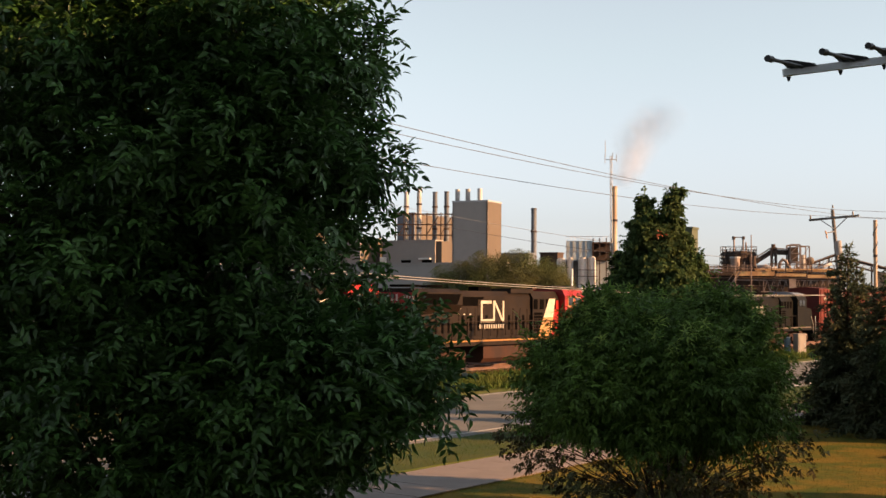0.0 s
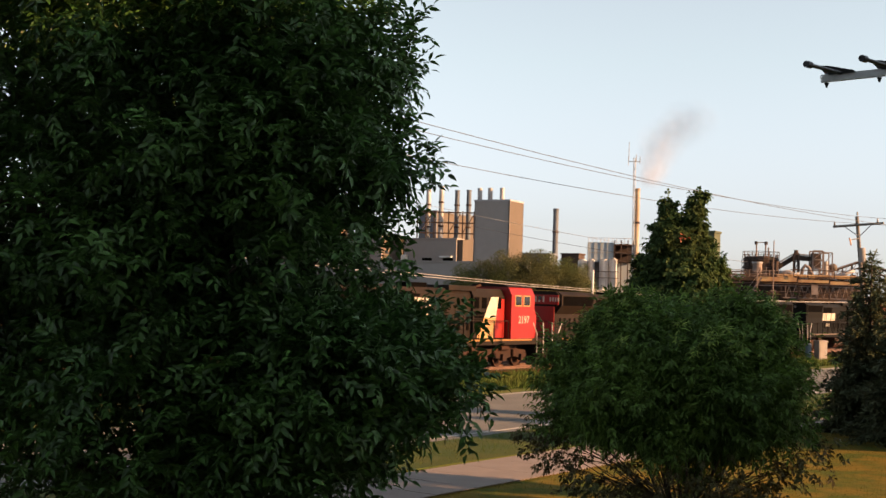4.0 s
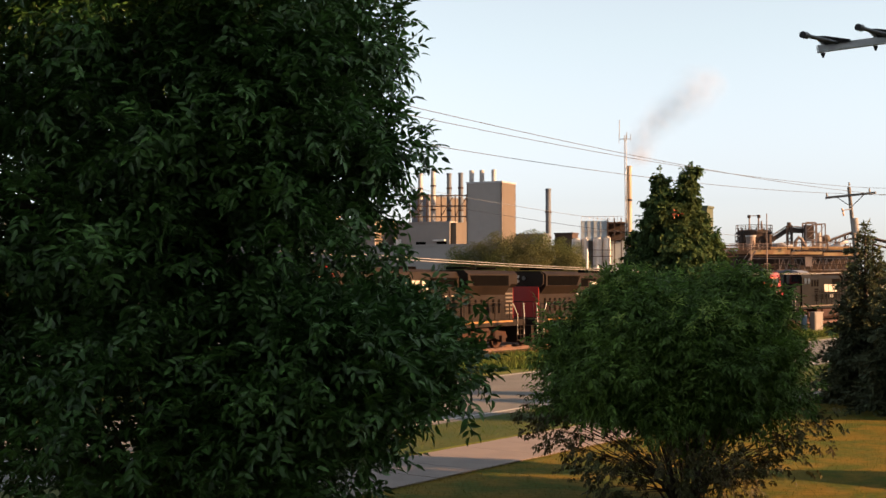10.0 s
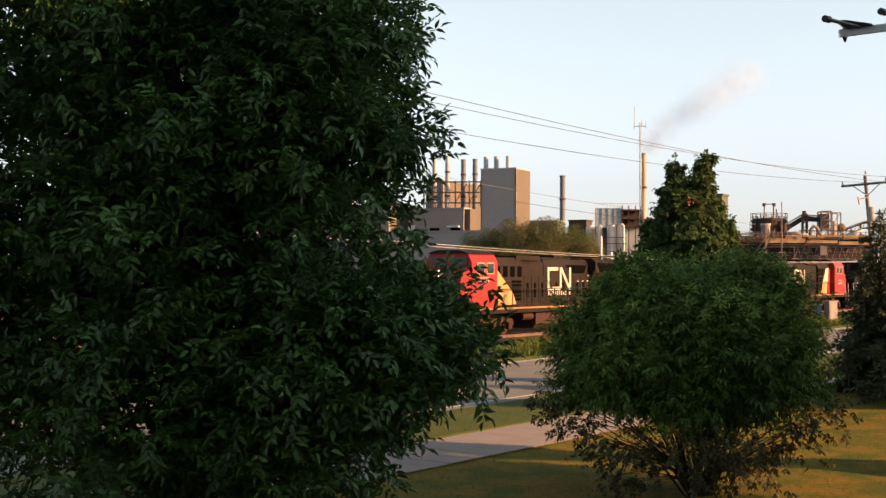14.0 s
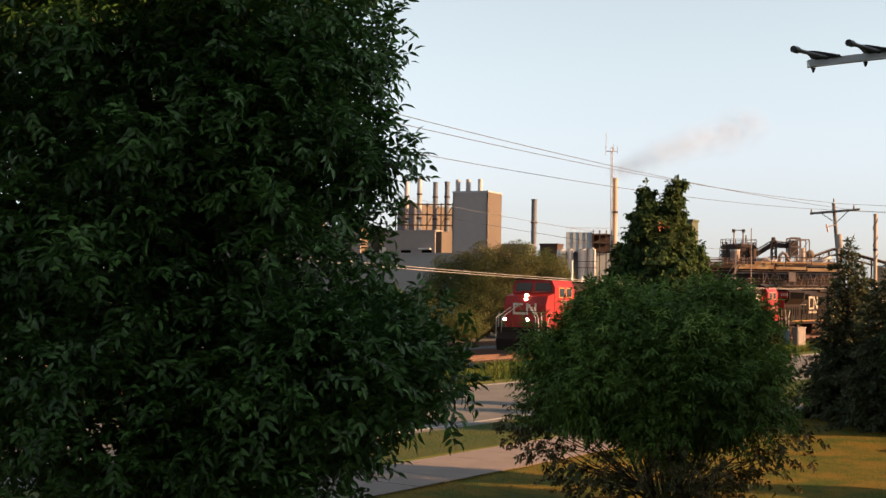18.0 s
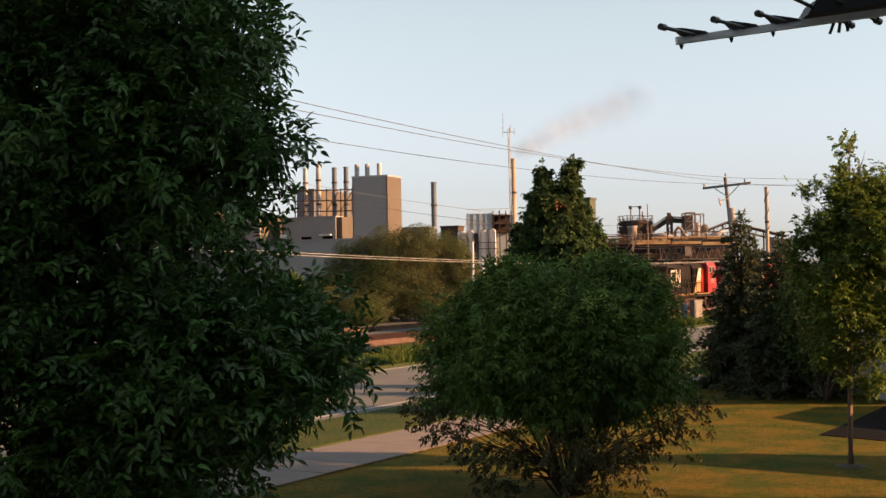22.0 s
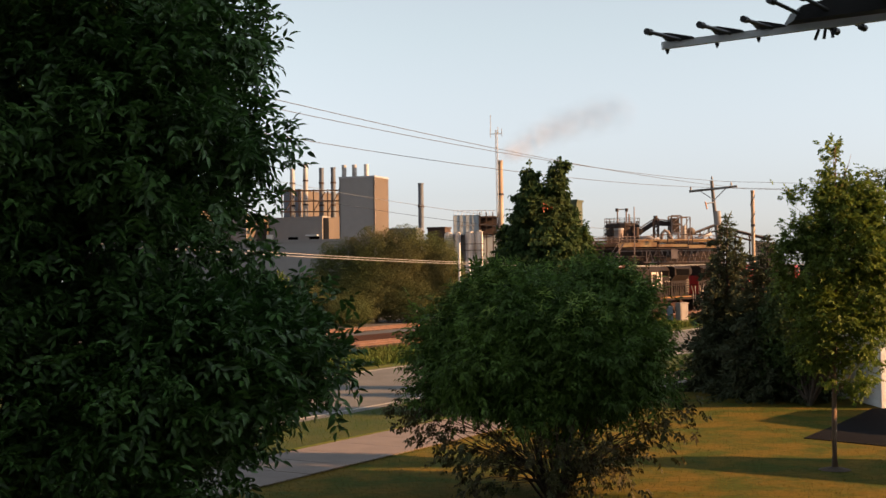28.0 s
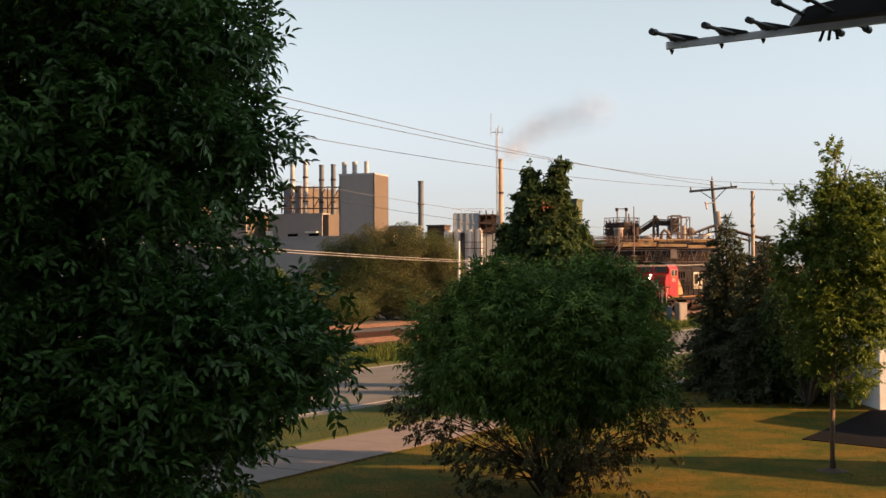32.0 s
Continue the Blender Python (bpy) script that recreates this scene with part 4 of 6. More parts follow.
def locomotive(name, label, style):
    """A six-axle diesel, nose towards +x, centred on its length, standing on rails at z 0."""
    t = thing(name, label, "locomotive", group="locomotives of the train")
    main = style["main"]
    hl = style.get("length", LOCO) / 2 - 0.45
    # frame and walkway
    part("frame", box(B(), -hl, hl, -1.5, 1.5, 1.28, 1.62), style["frame"], t, bevel=0.03)
    for s in (-1, 1):
        part("sill_stripe", box(B(), -hl + 1.4, hl - 1.4, min(s * 1.502, s * 1.52), max(s * 1.502, s * 1.52), 1.5, 1.595), style["sill"], t)
    part("pilot", extrude(B(), [(hl - 0.05, 0.25), (hl + 0.22, 0.2), (hl + 0.3, 0.9), (hl + 0.05, 1.3), (hl - 0.3, 1.3), (hl - 0.3, 0.3)], -1.4, 1.4), style["pilot"], t, bevel=0.03)
    part("rear_pilot", extrude(B(), [(-hl + 0.05, 0.25), (-hl - 0.2, 0.3), (-hl - 0.2, 1.2), (-hl + 0.3, 1.3), (-hl + 0.3, 0.3)], -1.35, 1.35), style["pilot"], t, bevel=0.03)
    for s in (-1, 1):
        part("coupler", box(B(), min(s * (hl + 0.1), s * (hl + 0.42)), max(s * (hl + 0.1), s * (hl + 0.42)), -0.17, 0.17, 0.75, 1.0), M_UNDER, t, bevel=0.03)
    # cab and nose
    cs, up = style.get("cab_shift", 0.0), style.get("nose_up", 0.0)
    cx0, cx1 = hl - 5.2 + cs, hl - 2.7 + cs
    nx = hl + cs * 0.5 - style.get("nose_back", 0.0)
    part("cab", extrude(B(), [(-1.52, 1.62), (1.52, 1.62), (1.52, 4.1), (1.3, 4.52), (0.7, 4.68), (-0.7, 4.68), (-1.3, 4.52), (-1.52, 4.1)], cx0, cx1, "x"), style["cab"], t, "painted cab shell", bevel=0.04)
    part("cab_roof", extrude(B(), [(-1.36, 4.56), (1.36, 4.56), (1.0, 4.7), (0.6, 4.77), (-0.6, 4.77), (-1.0, 4.7)], cx0 - 0.1, cx1 + 0.12, "x"), style["roof"], t, bevel=0.02)
    part("nose", extrude(B(), [(cx1, 1.62), (nx - 0.85, 1.62), (nx - 0.8, 2.7 + up), (nx - 1.05, 3.25 + up), (cx1, 3.42 + up)], -style.get("nose_half", 1.4), style.get("nose_half", 1.4)), style["nose"], t, "blunt safety nose", bevel=0.08)
    part("windshield", extrude(B(), [(-1.3, 3.55 + up), (-0.12, 3.55 + up), (-0.12, 4.36), (-1.2, 4.36)], cx1 + 0.005, cx1 + 0.035, "x"), M_GLASS, t)
    part("windshield", extrude(B(), [(1.3, 3.55 + up), (0.12, 3.55 + up), (0.12, 4.36), (1.2, 4.36)], cx1 + 0.005, cx1 + 0.035, "x"), M_GLASS, t)
    for s in (-1, 1):
        for wx0, wx1 in ((cx0 + 0.35, cx0 + 1.1), (cx0 + 1.25, cx0 + 2.0)):
            w = part("side_window", on_side(B(), s, rect(wx0, wx1, 3.46, 4.1), 1.522, 0.02), style["winframe"], t)
            part("pane", on_side(B(), s, rect(wx0 + 0.06, wx1 - 0.06, 3.52, 4.04), 1.543, 0.008), M_GLASS, w)
        # ditch lights on the deck
    part("headlight", rod(B(), (nx - 1.0, 0.0, 3.05 + up), (nx - 0.84, 0.0, 3.05 + up), 0.085, 14), style["lamp"], t, "twin headlight in the nose")
    part("headlight", rod(B(), (nx - 1.15, 0.0, 3.28 + up), (nx - 0.95, 0.0, 3.28 + up), 0.085, 14), style["lamp"], t)
    lightx = hl + style.get("lights_out", 0.02)
    for s in (-1, 1):
        if style.get("bulge"):
            for k in (0.0, 0.42):
                part("stair_rail", tube(B(), [(nx - 0.72 + k * 0.4, s * (0.4 + k), 2.98 - 0.3 * k), (hl - 0.02 + k * 0.4, s * (1.2 + k * 0.7), 2.2), (hl - 0.02 + k * 0.4, s * (1.22 + k * 0.7), 0.75)], [0.034] * 3, 6), M_HANDRAIL, t, "pale stair rail")
        part("light_stand", rod(B(), (lightx, s * 0.8, 1.6), (lightx, s * 0.8, 2.12), 0.04, 6), style["pilot"], t)
        d = part("ditch_light", rod(B(), (lightx, s * 0.8, 2.12), (lightx + 0.13, s * 0.8, 2.12), 0.09, 14), style["lamp"], t)
    # hoods
    hx1 = cx0 - 0.05
    back = -hl + style.get("rear_in", 1.3)
    rad0 = back + style.get("rear_long", 0.12)
    fl = style.get("flare", 1.42)
    radx = rad0 + style.get("radiator_long", 4.3)
    part("long_hood", extrude(B(), [(-0.92, 1.62), (0.92, 1.62), (0.92, 4.05), (0.7, 4.35), (-0.7, 4.35), (-0.92, 4.05)], radx, hx1, "x"), main, t, "engine hood with access doors", bevel=0.04)
    part("electrical_cabinet", extrude(B(), [(-1.1, 1.66), (-1.1, 3.95), (-0.85, 4.4), (0.85, 4.4), (1.1, 3.95), (1.1, 1.66)], hx1 - 3.2, hx1, "x"), main, t, bevel=0.05)
    part("radiator_hood", extrude(B(), [(-1.0, 1.62), (1.0, 1.62), (1.0, 3.05), (fl, 3.55), (fl, 4.22), (fl - 0.3, 4.42), (0.3 - fl, 4.42), (-fl, 4.22), (-fl, 3.55), (-1.0, 3.05)], rad0, radx, "x"), main, t, "flared radiator hood", bevel=0.05)
    for s in (-1, 1):
        part("radiator_grille", on_side(B(), s, [(rad0 + 0.2, 3.57), (radx - 0.55, 3.57), (radx - 0.2, 4.14), (rad0 + 0.2, 4.14)], fl + 0.003, 0.02), M_GRILLE, t)
    part("rear_hood", box(B(), back, rad0 - 0.004, -1.0, 1.0, 1.62, 3.45), main, t, bevel=0.02)
    if style.get("shutters"):
        for s in (-1, 1):
            for k in range(6):
                part("shutter_slat", on_side(B(), s, rect(back + 0.08, rad0 - 0.1, 1.95 + k * 0.22, 2.05 + k * 0.22), 1.003, 0.03), M_TAN, t)
    part("rear_panel", box(B(), back - 0.05, back - 0.004, -0.99, 0.99, 1.66, 3.5), style["rear"], t, "painted rear end of the hood")
    wide = 1.3 if style["kind"] == "red" else 1.02
    part("rear_top", extrude(B(), [(-1.02, 3.454), (1.02, 3.454), (wide, 3.66), (wide, 4.2), (wide - 0.22, 4.4), (0.22 - wide, 4.4), (-wide, 4.2), (-wide, 3.66)], back - 0.03, rad0 - 0.004, "x"), main, t, bevel=0.03)
    for y in (-0.14, 0.14):
        part("marker_lamp", rod(B(), (back, 0.45, 3.95 + y), (back - 0.07, 0.45, 3.95 + y), 0.09, 10), M_WHITE, t)
    if style.get("band"):
        band = part("red_band", box(B(), back - 0.09, back - 0.035, -1.28, 1.28, 3.62, 4.2), M_RED, t, "red band with pale marks across the rear")
        for y, w, z0, z1 in ((0.35, 0.12, 3.75, 4.1), (0.1, 0.12, 3.75, 4.1), (-0.2, 0.12, 3.75, 4.1), (-0.7, 0.1, 3.8, 4.05), (-0.88, 0.1, 3.8, 4.05), (-1.06, 0.1, 3.8, 4.05), (-1.24, 0.1, 3.8, 4.05)):
            part("pale_mark", box(B(), back - 0.102, back - 0.092, y - w, y, z0, z1), M_WHITE, band)
    part("rear_headlight", rod(B(), (back, 0, 4.0), (back - 0.12, 0, 4.0), 0.14, 12), M_GLASS, t)
    # roof furniture
    part("exhaust_stack", box(B(), -1.6, -0.2, -0.35, 0.35, 4.35, 4.6), M_GRILLE, t, bevel=0.03)
    part("fan_housing", rod(B(), (radx - 1.4, 0, 4.5), (radx - 1.4, 0, 4.62), 0.85, 20), M_GRILLE, t)
    part("fan_housing", rod(B(), (radx - 3.4, 0, 4.5), (radx - 3.4, 0, 4.62), 0.85, 20), M_GRILLE, t)
    part("air_intake", box(B(), 1.0, 3.6, -0.95, 0.95, 4.25, 4.52), main, t, bevel=0.06)
    part("horn", rod(B(), (hx1 - 1.0, 0.3, 4.5), (hx1 - 0.5, 0.3, 4.6), 0.05, 8, 0.1), M_UNDER, t)
    # hood doors on both flanks
    door_z = (1.8, 3.35)
    for s in (-1, 1):
        first = None
        for k in range(10):
            x = radx + 0.35 + k * 0.82
            if x + 0.75 > hx1 - 2.7:
                break
            if first is None:
                first = part("hood_door", on_side(B(), s, rect(0, 0.72, *door_z), 0.922, 0.025), main, t, bevel=0.008)
                first.matrix_basis = pose(x, 0, 0)
            else:
                again(first, pose(x, 0, 0))
        slot = None
        for k in range(7):
            x = rad0 + 0.45 + k * 0.6
            if x + 0.3 > radx - 0.2 or style["kind"] != "red":
                break
            if slot is None:
                slot = part("door_slot", on_side(B(), s, rect(0, 0.2, 2.0, 2.8), 1.004, 0.008), M_GRILLE, t)
                slot.matrix_basis = pose(x, 0, 0)
            else:
                again(slot, pose(x, 0, 0))
        # dark gaps between the hood doors, under their latches
        gap = None
        for k in range(11):
            x = radx + 0.59 + k * 0.82
            if x + 0.06 > hx1 - 2.6:
                break
            if gap is None:
                gap = part("door_gap", on_side(B(), s, rect(0, 0.24, 2.1, 2.95), 0.95, 0.008), M_GRILLE, t)
                gap.matrix_basis = pose(x, 0, 0)
            else:
                again(gap, pose(x, 0, 0))
        part("brake_grille", on_side(B(), s, [(radx + 0.6, 3.5), (radx + 2.6, 3.5), (radx + 2.9, 4.0), (radx + 0.3, 4.0)], 0.925, 0.02), M_GRILLE, t)
        for k in range(6):
            part("louvre", on_side(B(), s, rect(hx1 - 3.05, hx1 - 2.05, 1.95 + k * 0.2, 2.1 + k * 0.2), 1.103, 0.02), M_GRILLE, t)
        for k in range(4):
            part("upper_vent", on_side(B(), s, rect(hx1 - 3.1 + k * 0.75, hx1 - 2.65 + k * 0.75, 3.3, 3.9), 1.103, 0.02), M_GRILLE, t)
        part("handrail", rod(B(), (-hl + 1.6, s * 1.44, 2.62), (hx1 - 0.1, s * 1.44, 2.62), 0.03, 6), style["rail"], t)
        post = None
        for k in range(11):
            x = -hl + 1.6 + k * (hx1 + hl - 1.7) / 10
            if post is None:
                post = part("rail_post", rod(B(), (0, s * 1.44, 1.6), (0, s * 1.44, 2.64), 0.03, 5), style["rail"], t)
                post.matrix_basis = pose(x, 0, 0)
            else:
                again(post, pose(x, 0, 0))
        # corner steps with pale grab rails
        for e in (-1, 1):
            bm = B()
            for k in range(4):
                x = e * (hl - 0.55)
                box(bm, x - 0.32, x + 0.32, min(s * 1.18, s * 1.5), max(s * 1.18, s * 1.5), 0.4 + k * 0.32, 0.44 + k * 0.32)
            box(bm, e * (hl - 0.55) - 0.36, e * (hl - 0.55) - 0.32, min(s * 1.18, s * 1.5), max(s * 1.18, s * 1.5), 0.38, 1.62)
            box(bm, e * (hl - 0.55) + 0.32, e * (hl - 0.55) + 0.36, min(s * 1.18, s * 1.5), max(s * 1.18, s * 1.5), 0.38, 1.62)
            part("step_well", bm, style["pilot"], t)
            for g in (-0.36, 0.36):
                x = e * (hl - 0.55) + g
                bm = B()
                tube(bm, [(x, s * 1.54, 0.75), (x, s * 1.54, 1.9), (x - e * (0.45 if g * e < 0 else 0.0), s * 1.5, 2.55)], [0.034] * 3, 6)
                part("grab_rail", bm, M_HANDRAIL, t, "pale grab rail")
    # end rails
    for e in (-1, 1):
        bm = B()
        rod(bm, (e * (hl - 0.05), -1.35, 2.62), (e * (hl - 0.05), 1.35, 2.62), 0.02, 6)
        for y in (-1.35, -0.5, 0.5, 1.35):
            rod(bm, (e * (hl - 0.05), y, 1.6), (e * (hl - 0.05), y, 2.62), 0.018, 5)
        part("end_rail", bm, style["rail"], t)
    # below the deck
    part("fuel_tank", extrude(B(), [(-1.42, 0.55), (-1.2, 0.3), (1.2, 0.3), (1.42, 0.55), (1.42, 1.2), (-1.42, 1.2)], -2.7, 2.2, "x"), M_TANK, t, "ribbed fuel tank", bevel=0.06)
    for s in (-1, 1):
        part("air_reservoir", rod(B(), (2.3, s * 1.15, 1.02), (3.4, s * 1.15, 1.02), 0.2, 12), M_TANK, t, smooth=False)
    for e in (-1, 1):
        tx = e * (hl - 4.0)
        truck = part("truck", box(B(), tx - 2.3, tx + 2.3, -0.6, 0.6, 0.72, 1.15), M_UNDER, t, "three-axle truck", bevel=0.05)
        for s in (-1, 1):
            bm = B()
            extrude(bm, [(tx - 2.55, 0.62), (tx - 2.1, 0.42), (tx - 1.2, 0.62), (tx - 0.5, 0.5), (tx + 0.5, 0.5), (tx + 1.2, 0.62), (tx + 2.1, 0.42), (tx + 2.55, 0.62), (tx + 2.4, 0.95), (tx + 1.1, 1.05), (tx - 1.1, 1.05), (tx - 2.4, 0.95)], min(s * 0.98, s * 1.16), max(s * 0.98, s * 1.16))
            part("side_frame", bm, M_UNDER, truck, bevel=0.03)
            for a in (-1.95, 0, 1.95):
                part("axle_box", box(B(), tx + a - 0.2, tx + a + 0.2, min(s * 1.1, s * 1.32), max(s * 1.1, s * 1.32), 0.36, 0.74), M_UNDER, truck, bevel=0.04)
            for a in (-0.98, 0.98):
                part("spring", rod(B(), (tx + a, s * 1.22, 0.6), (tx + a, s * 1.22, 1.0), 0.13, 10), M_UNDER, truck)
            part("brake_cylinder", rod(B(), (tx - 0.4, s * 1.25, 1.08), (tx + 0.4, s * 1.25, 1.08), 0.13, 10), M_UNDER, truck)
        for a in (-1.95, 0, 1.95):
            bm = B()
            rod(bm, (0, -0.7, 0), (0, 0.7, 0), 0.09, 8)
            for s in (-1, 1):
                rod(bm, (0, s * 0.69, 0), (0, s * 0.82, 0), 0.52, 24)
                rod(bm, (0, s * 0.66, 0), (0, s * 0.69, 0), 0.56, 24)
                for k in range(5):
                    c, q = math.cos(k * 1.2566), math.sin(k * 1.2566)
                    rod(bm, (c * 0.3, s * 0.82, q * 0.3), (c * 0.3, s * 0.835, q * 0.3), 0.07, 8)
            w = part("wheelset", bm, M_UNDER, truck)
            w.location = (tx + a, 0, 0.52)
    # livery on both flanks
    for s in (-1, 1):
        lx = hl + 0.45 - style["logo_at"]
        if style["kind"] == "red":
            if style.get("bulge") and s > 0:
                part("blower_housing", extrude(B(), [(-0.945, 1.7), (0.945, 1.7), (0.945, 3.95), (0.85, 4.3), (0.6, 4.45), (-0.6, 4.45), (-0.85, 4.3), (-0.945, 3.95)], lx - 1.75, lx + 1.75, "x"), main, t, "rounded blower housing on the hood", bevel=0.02)
            mark = part("emblem", on_side(B(), s, rect(lx - 1.5, lx + 1.5, 2.4, 3.85), 0.949, 0.004), main, t, "white emblem on the hood")
            logo_marks(mark, lx, 3.18, s, 0.955, style.get("logo_size", 1.0), M_WHITE)
            plate_word(t, lx - 1.35, 2.2, s, 0.953, 11, 0.31, M_WHITE)
            sx = hl + 0.45 - style["stripe_at"]
            tall = [(sx - 1.1, 1.66), (sx + 0.55, 1.66), (sx + 1.0, 3.95), (sx + 0.25, 3.95)] if not style["low_panel"] else [(sx - 2.4, 1.75), (sx + 0.6, 1.66), (sx + 0.6, 3.9), (sx - 0.3, 3.8), (sx - 2.1, 2.35)]
            if style["low_panel"]:
                part("slanted_panel", on_side(B(), s, tall, 1.112, 0.012), M_CREAM, t, "pale slanted panel behind the cab")
            else:
                a, b, c, d = tall
                e, f = (a[0] + (d[0] - a[0]) * 0.5, 2.8), (b[0] + (c[0] - b[0]) * 0.5, 2.8)
                part("slanted_panel", on_side(B(), s, [e, f, c, d], 1.112, 0.012), M_WHITE, t, "white slanted panel behind the cab")
                part("slanted_panel", on_side(B(), s, [a, b, (f[0], 2.797), (e[0], 2.797)], 1.112, 0.012), M_CREAM, t, "dull cream foot of the slanted panel")
            if not style["low_panel"]:
                part("red_panel", on_side(B(), s, [(sx + 0.57, 1.66), (cx0 - 0.06, 1.66), (cx0 - 0.06, 3.85), (sx + 1.02, 3.85)], 1.104, 0.012), M_RED, t, "red field between pale panel and cab")
            plate_word(t, -hl + 5.6, 3.32, s, 1.002, 6, 0.12, M_WHITE, "door_marks")
            for k in range(3):
                part("door_sticker", on_side(B(), s, rect(lx - 2.4 - k * 0.6, lx - 2.22 - k * 0.6, 2.99, 3.05), 0.95, 0.006), M_WHITE, t)
        else:
            for x0, x1 in ((-1.85, -1.2), (-1.05, -0.75), (-0.6, 0.55), (0.7, 1.75)):
                part("emblem_block", on_side(B(), s, [(lx + x0, 2.78), (lx + x1, 2.78), (lx + x1 + 0.15, 3.48), (lx + x0 + 0.15, 3.48)], 0.952, 0.006), M_WHITE, t, "slanted white emblem block on the hood")
            plate_word(t, lx - 0.7, 2.25, s, 0.953, 4, 0.34, M_WHITE, "number_blocks")
            for k in range(4):
                part("end_stripe", on_side(B(), s, rect(hl - 2.4, hl - 0.95, 1.8 + k * 0.24, 1.92 + k * 0.24), 0.985, 0.008), M_WHITE, t)
        if style["number"]:
            me = text_mesh(style["number"], style.get("number_size", 0.6))
            me.materials.append(M_WHITE)
            ob = new("road_number", me)
            ob.parent = t
            ob.matrix_basis = pose(hl + 0.45 - style["number_at"], s * 1.53, style.get("number_z", 2.5), 90, 0, 180 if s > 0 else 0)
            tagged(ob, "pale painted figures on the cab side")
    if style["kind"] == "red":
        mark = part("nose_emblem", box(B(), nx - 0.80, nx - 0.793, -0.9, 0.9, 2.05 + up, 2.68 + up), style["nose"], t)
        bm = B()
        k = 1.35 if style.get("bulge") else 1.0
        for y0, y1, z0, z1 in ((-0.62, -0.52, 2.1, 2.62), (-0.52, -0.1, 2.52, 2.62), (-0.52, 0.08, 2.1, 2.2), (0.08, 0.18, 2.1, 2.62), (0.52, 0.62, 2.1, 2.62), (0.18, 0.3, 2.4, 2.58), (0.28, 0.42, 2.28, 2.46), (0.4, 0.52, 2.14, 2.34)):
            box(bm, nx - 0.793, nx - 0.785, y0 * k, y1 * k, 2.1 + (z0 - 2.1) * k + up, 2.1 + (z1 - 2.1) * k + up)
        part("emblem_bars", bm, M_WHITE, mark)
    return t


CN = dict(kind="red", main=M_BLACK, frame=M_BLACK, sill=M_YELLOW, pilot=M_BLACK, cab=M_RED, nose=M_RED, roof=M_BLACK, rear=M_RED, winframe=M_CREAM, rail=M_BLACK, lamp=M_GLASS, low_panel=False)
NS = dict(kind="dark", main=M_NSBLACK, frame=M_NSBLACK, flare=1.06, sill=M_TAN, pilot=M_NSBLACK, cab=M_NSBLACK, nose=M_NSBLACK, roof=M_BLUEGREY, rear=M_NSBLACK, winframe=M_NSBLACK, rail=M_NSBLACK, lamp=M_GLASS, low_panel=False, number="")
TRAIN = [
    (locomotive("locomotive", "red-nosed black diesel locomotive with lit headlights at the train's end", {**CN, "logo_at": 12.35, "logo_size": 1.1, "stripe_at": 4.9, "number": "8971", "number_at": 3.5, "number_z": 2.95, "number_size": 0.5, "low_panel": True, "lamp": M_LAMP, "length": 22.3, "cab_shift": 0.9, "nose_back": 0.4, "nose_half": 1.5, "nose_up": 0.3, "shutters": True, "rear_in": 0.55, "rear_long": 0.95, "bulge": True, "lights_out": 0.22}), -1, 12.85),
    (locomotive("locomotive", "black and red diesel locomotive with a white slanted panel", {**CN, "logo_at": 11.75, "stripe_at": 5.95, "number": "2197", "number_at": 2.85, "length": 21.2, "cab_shift": 1.45, "nose_back": 0.75, "nose_up": 0.15}), 1, 34.8),
    (locomotive("locomotive", "black and red diesel locomotive coupled between others", {**CN, "band": True, "logo_at": 12.05, "stripe_at": 6.0, "number": "2573", "number_at": 3.0, "length": 22.0, "cab_shift": 1.2, "nose_back": 0.3, "nose_up": 0.15}), 1, 56.15),
    (locomotive("locomotive", "black diesel locomotive with white block emblem and pale cab roof", {**NS, "logo_at": 12.8}), -1, LOCO * 3.5 + 0.5),
    (locomotive("locomotive", "black diesel locomotive with white block emblem", {**NS, "logo_at": 14.3}), 1, LOCO * 4.5 + 0.5),
]


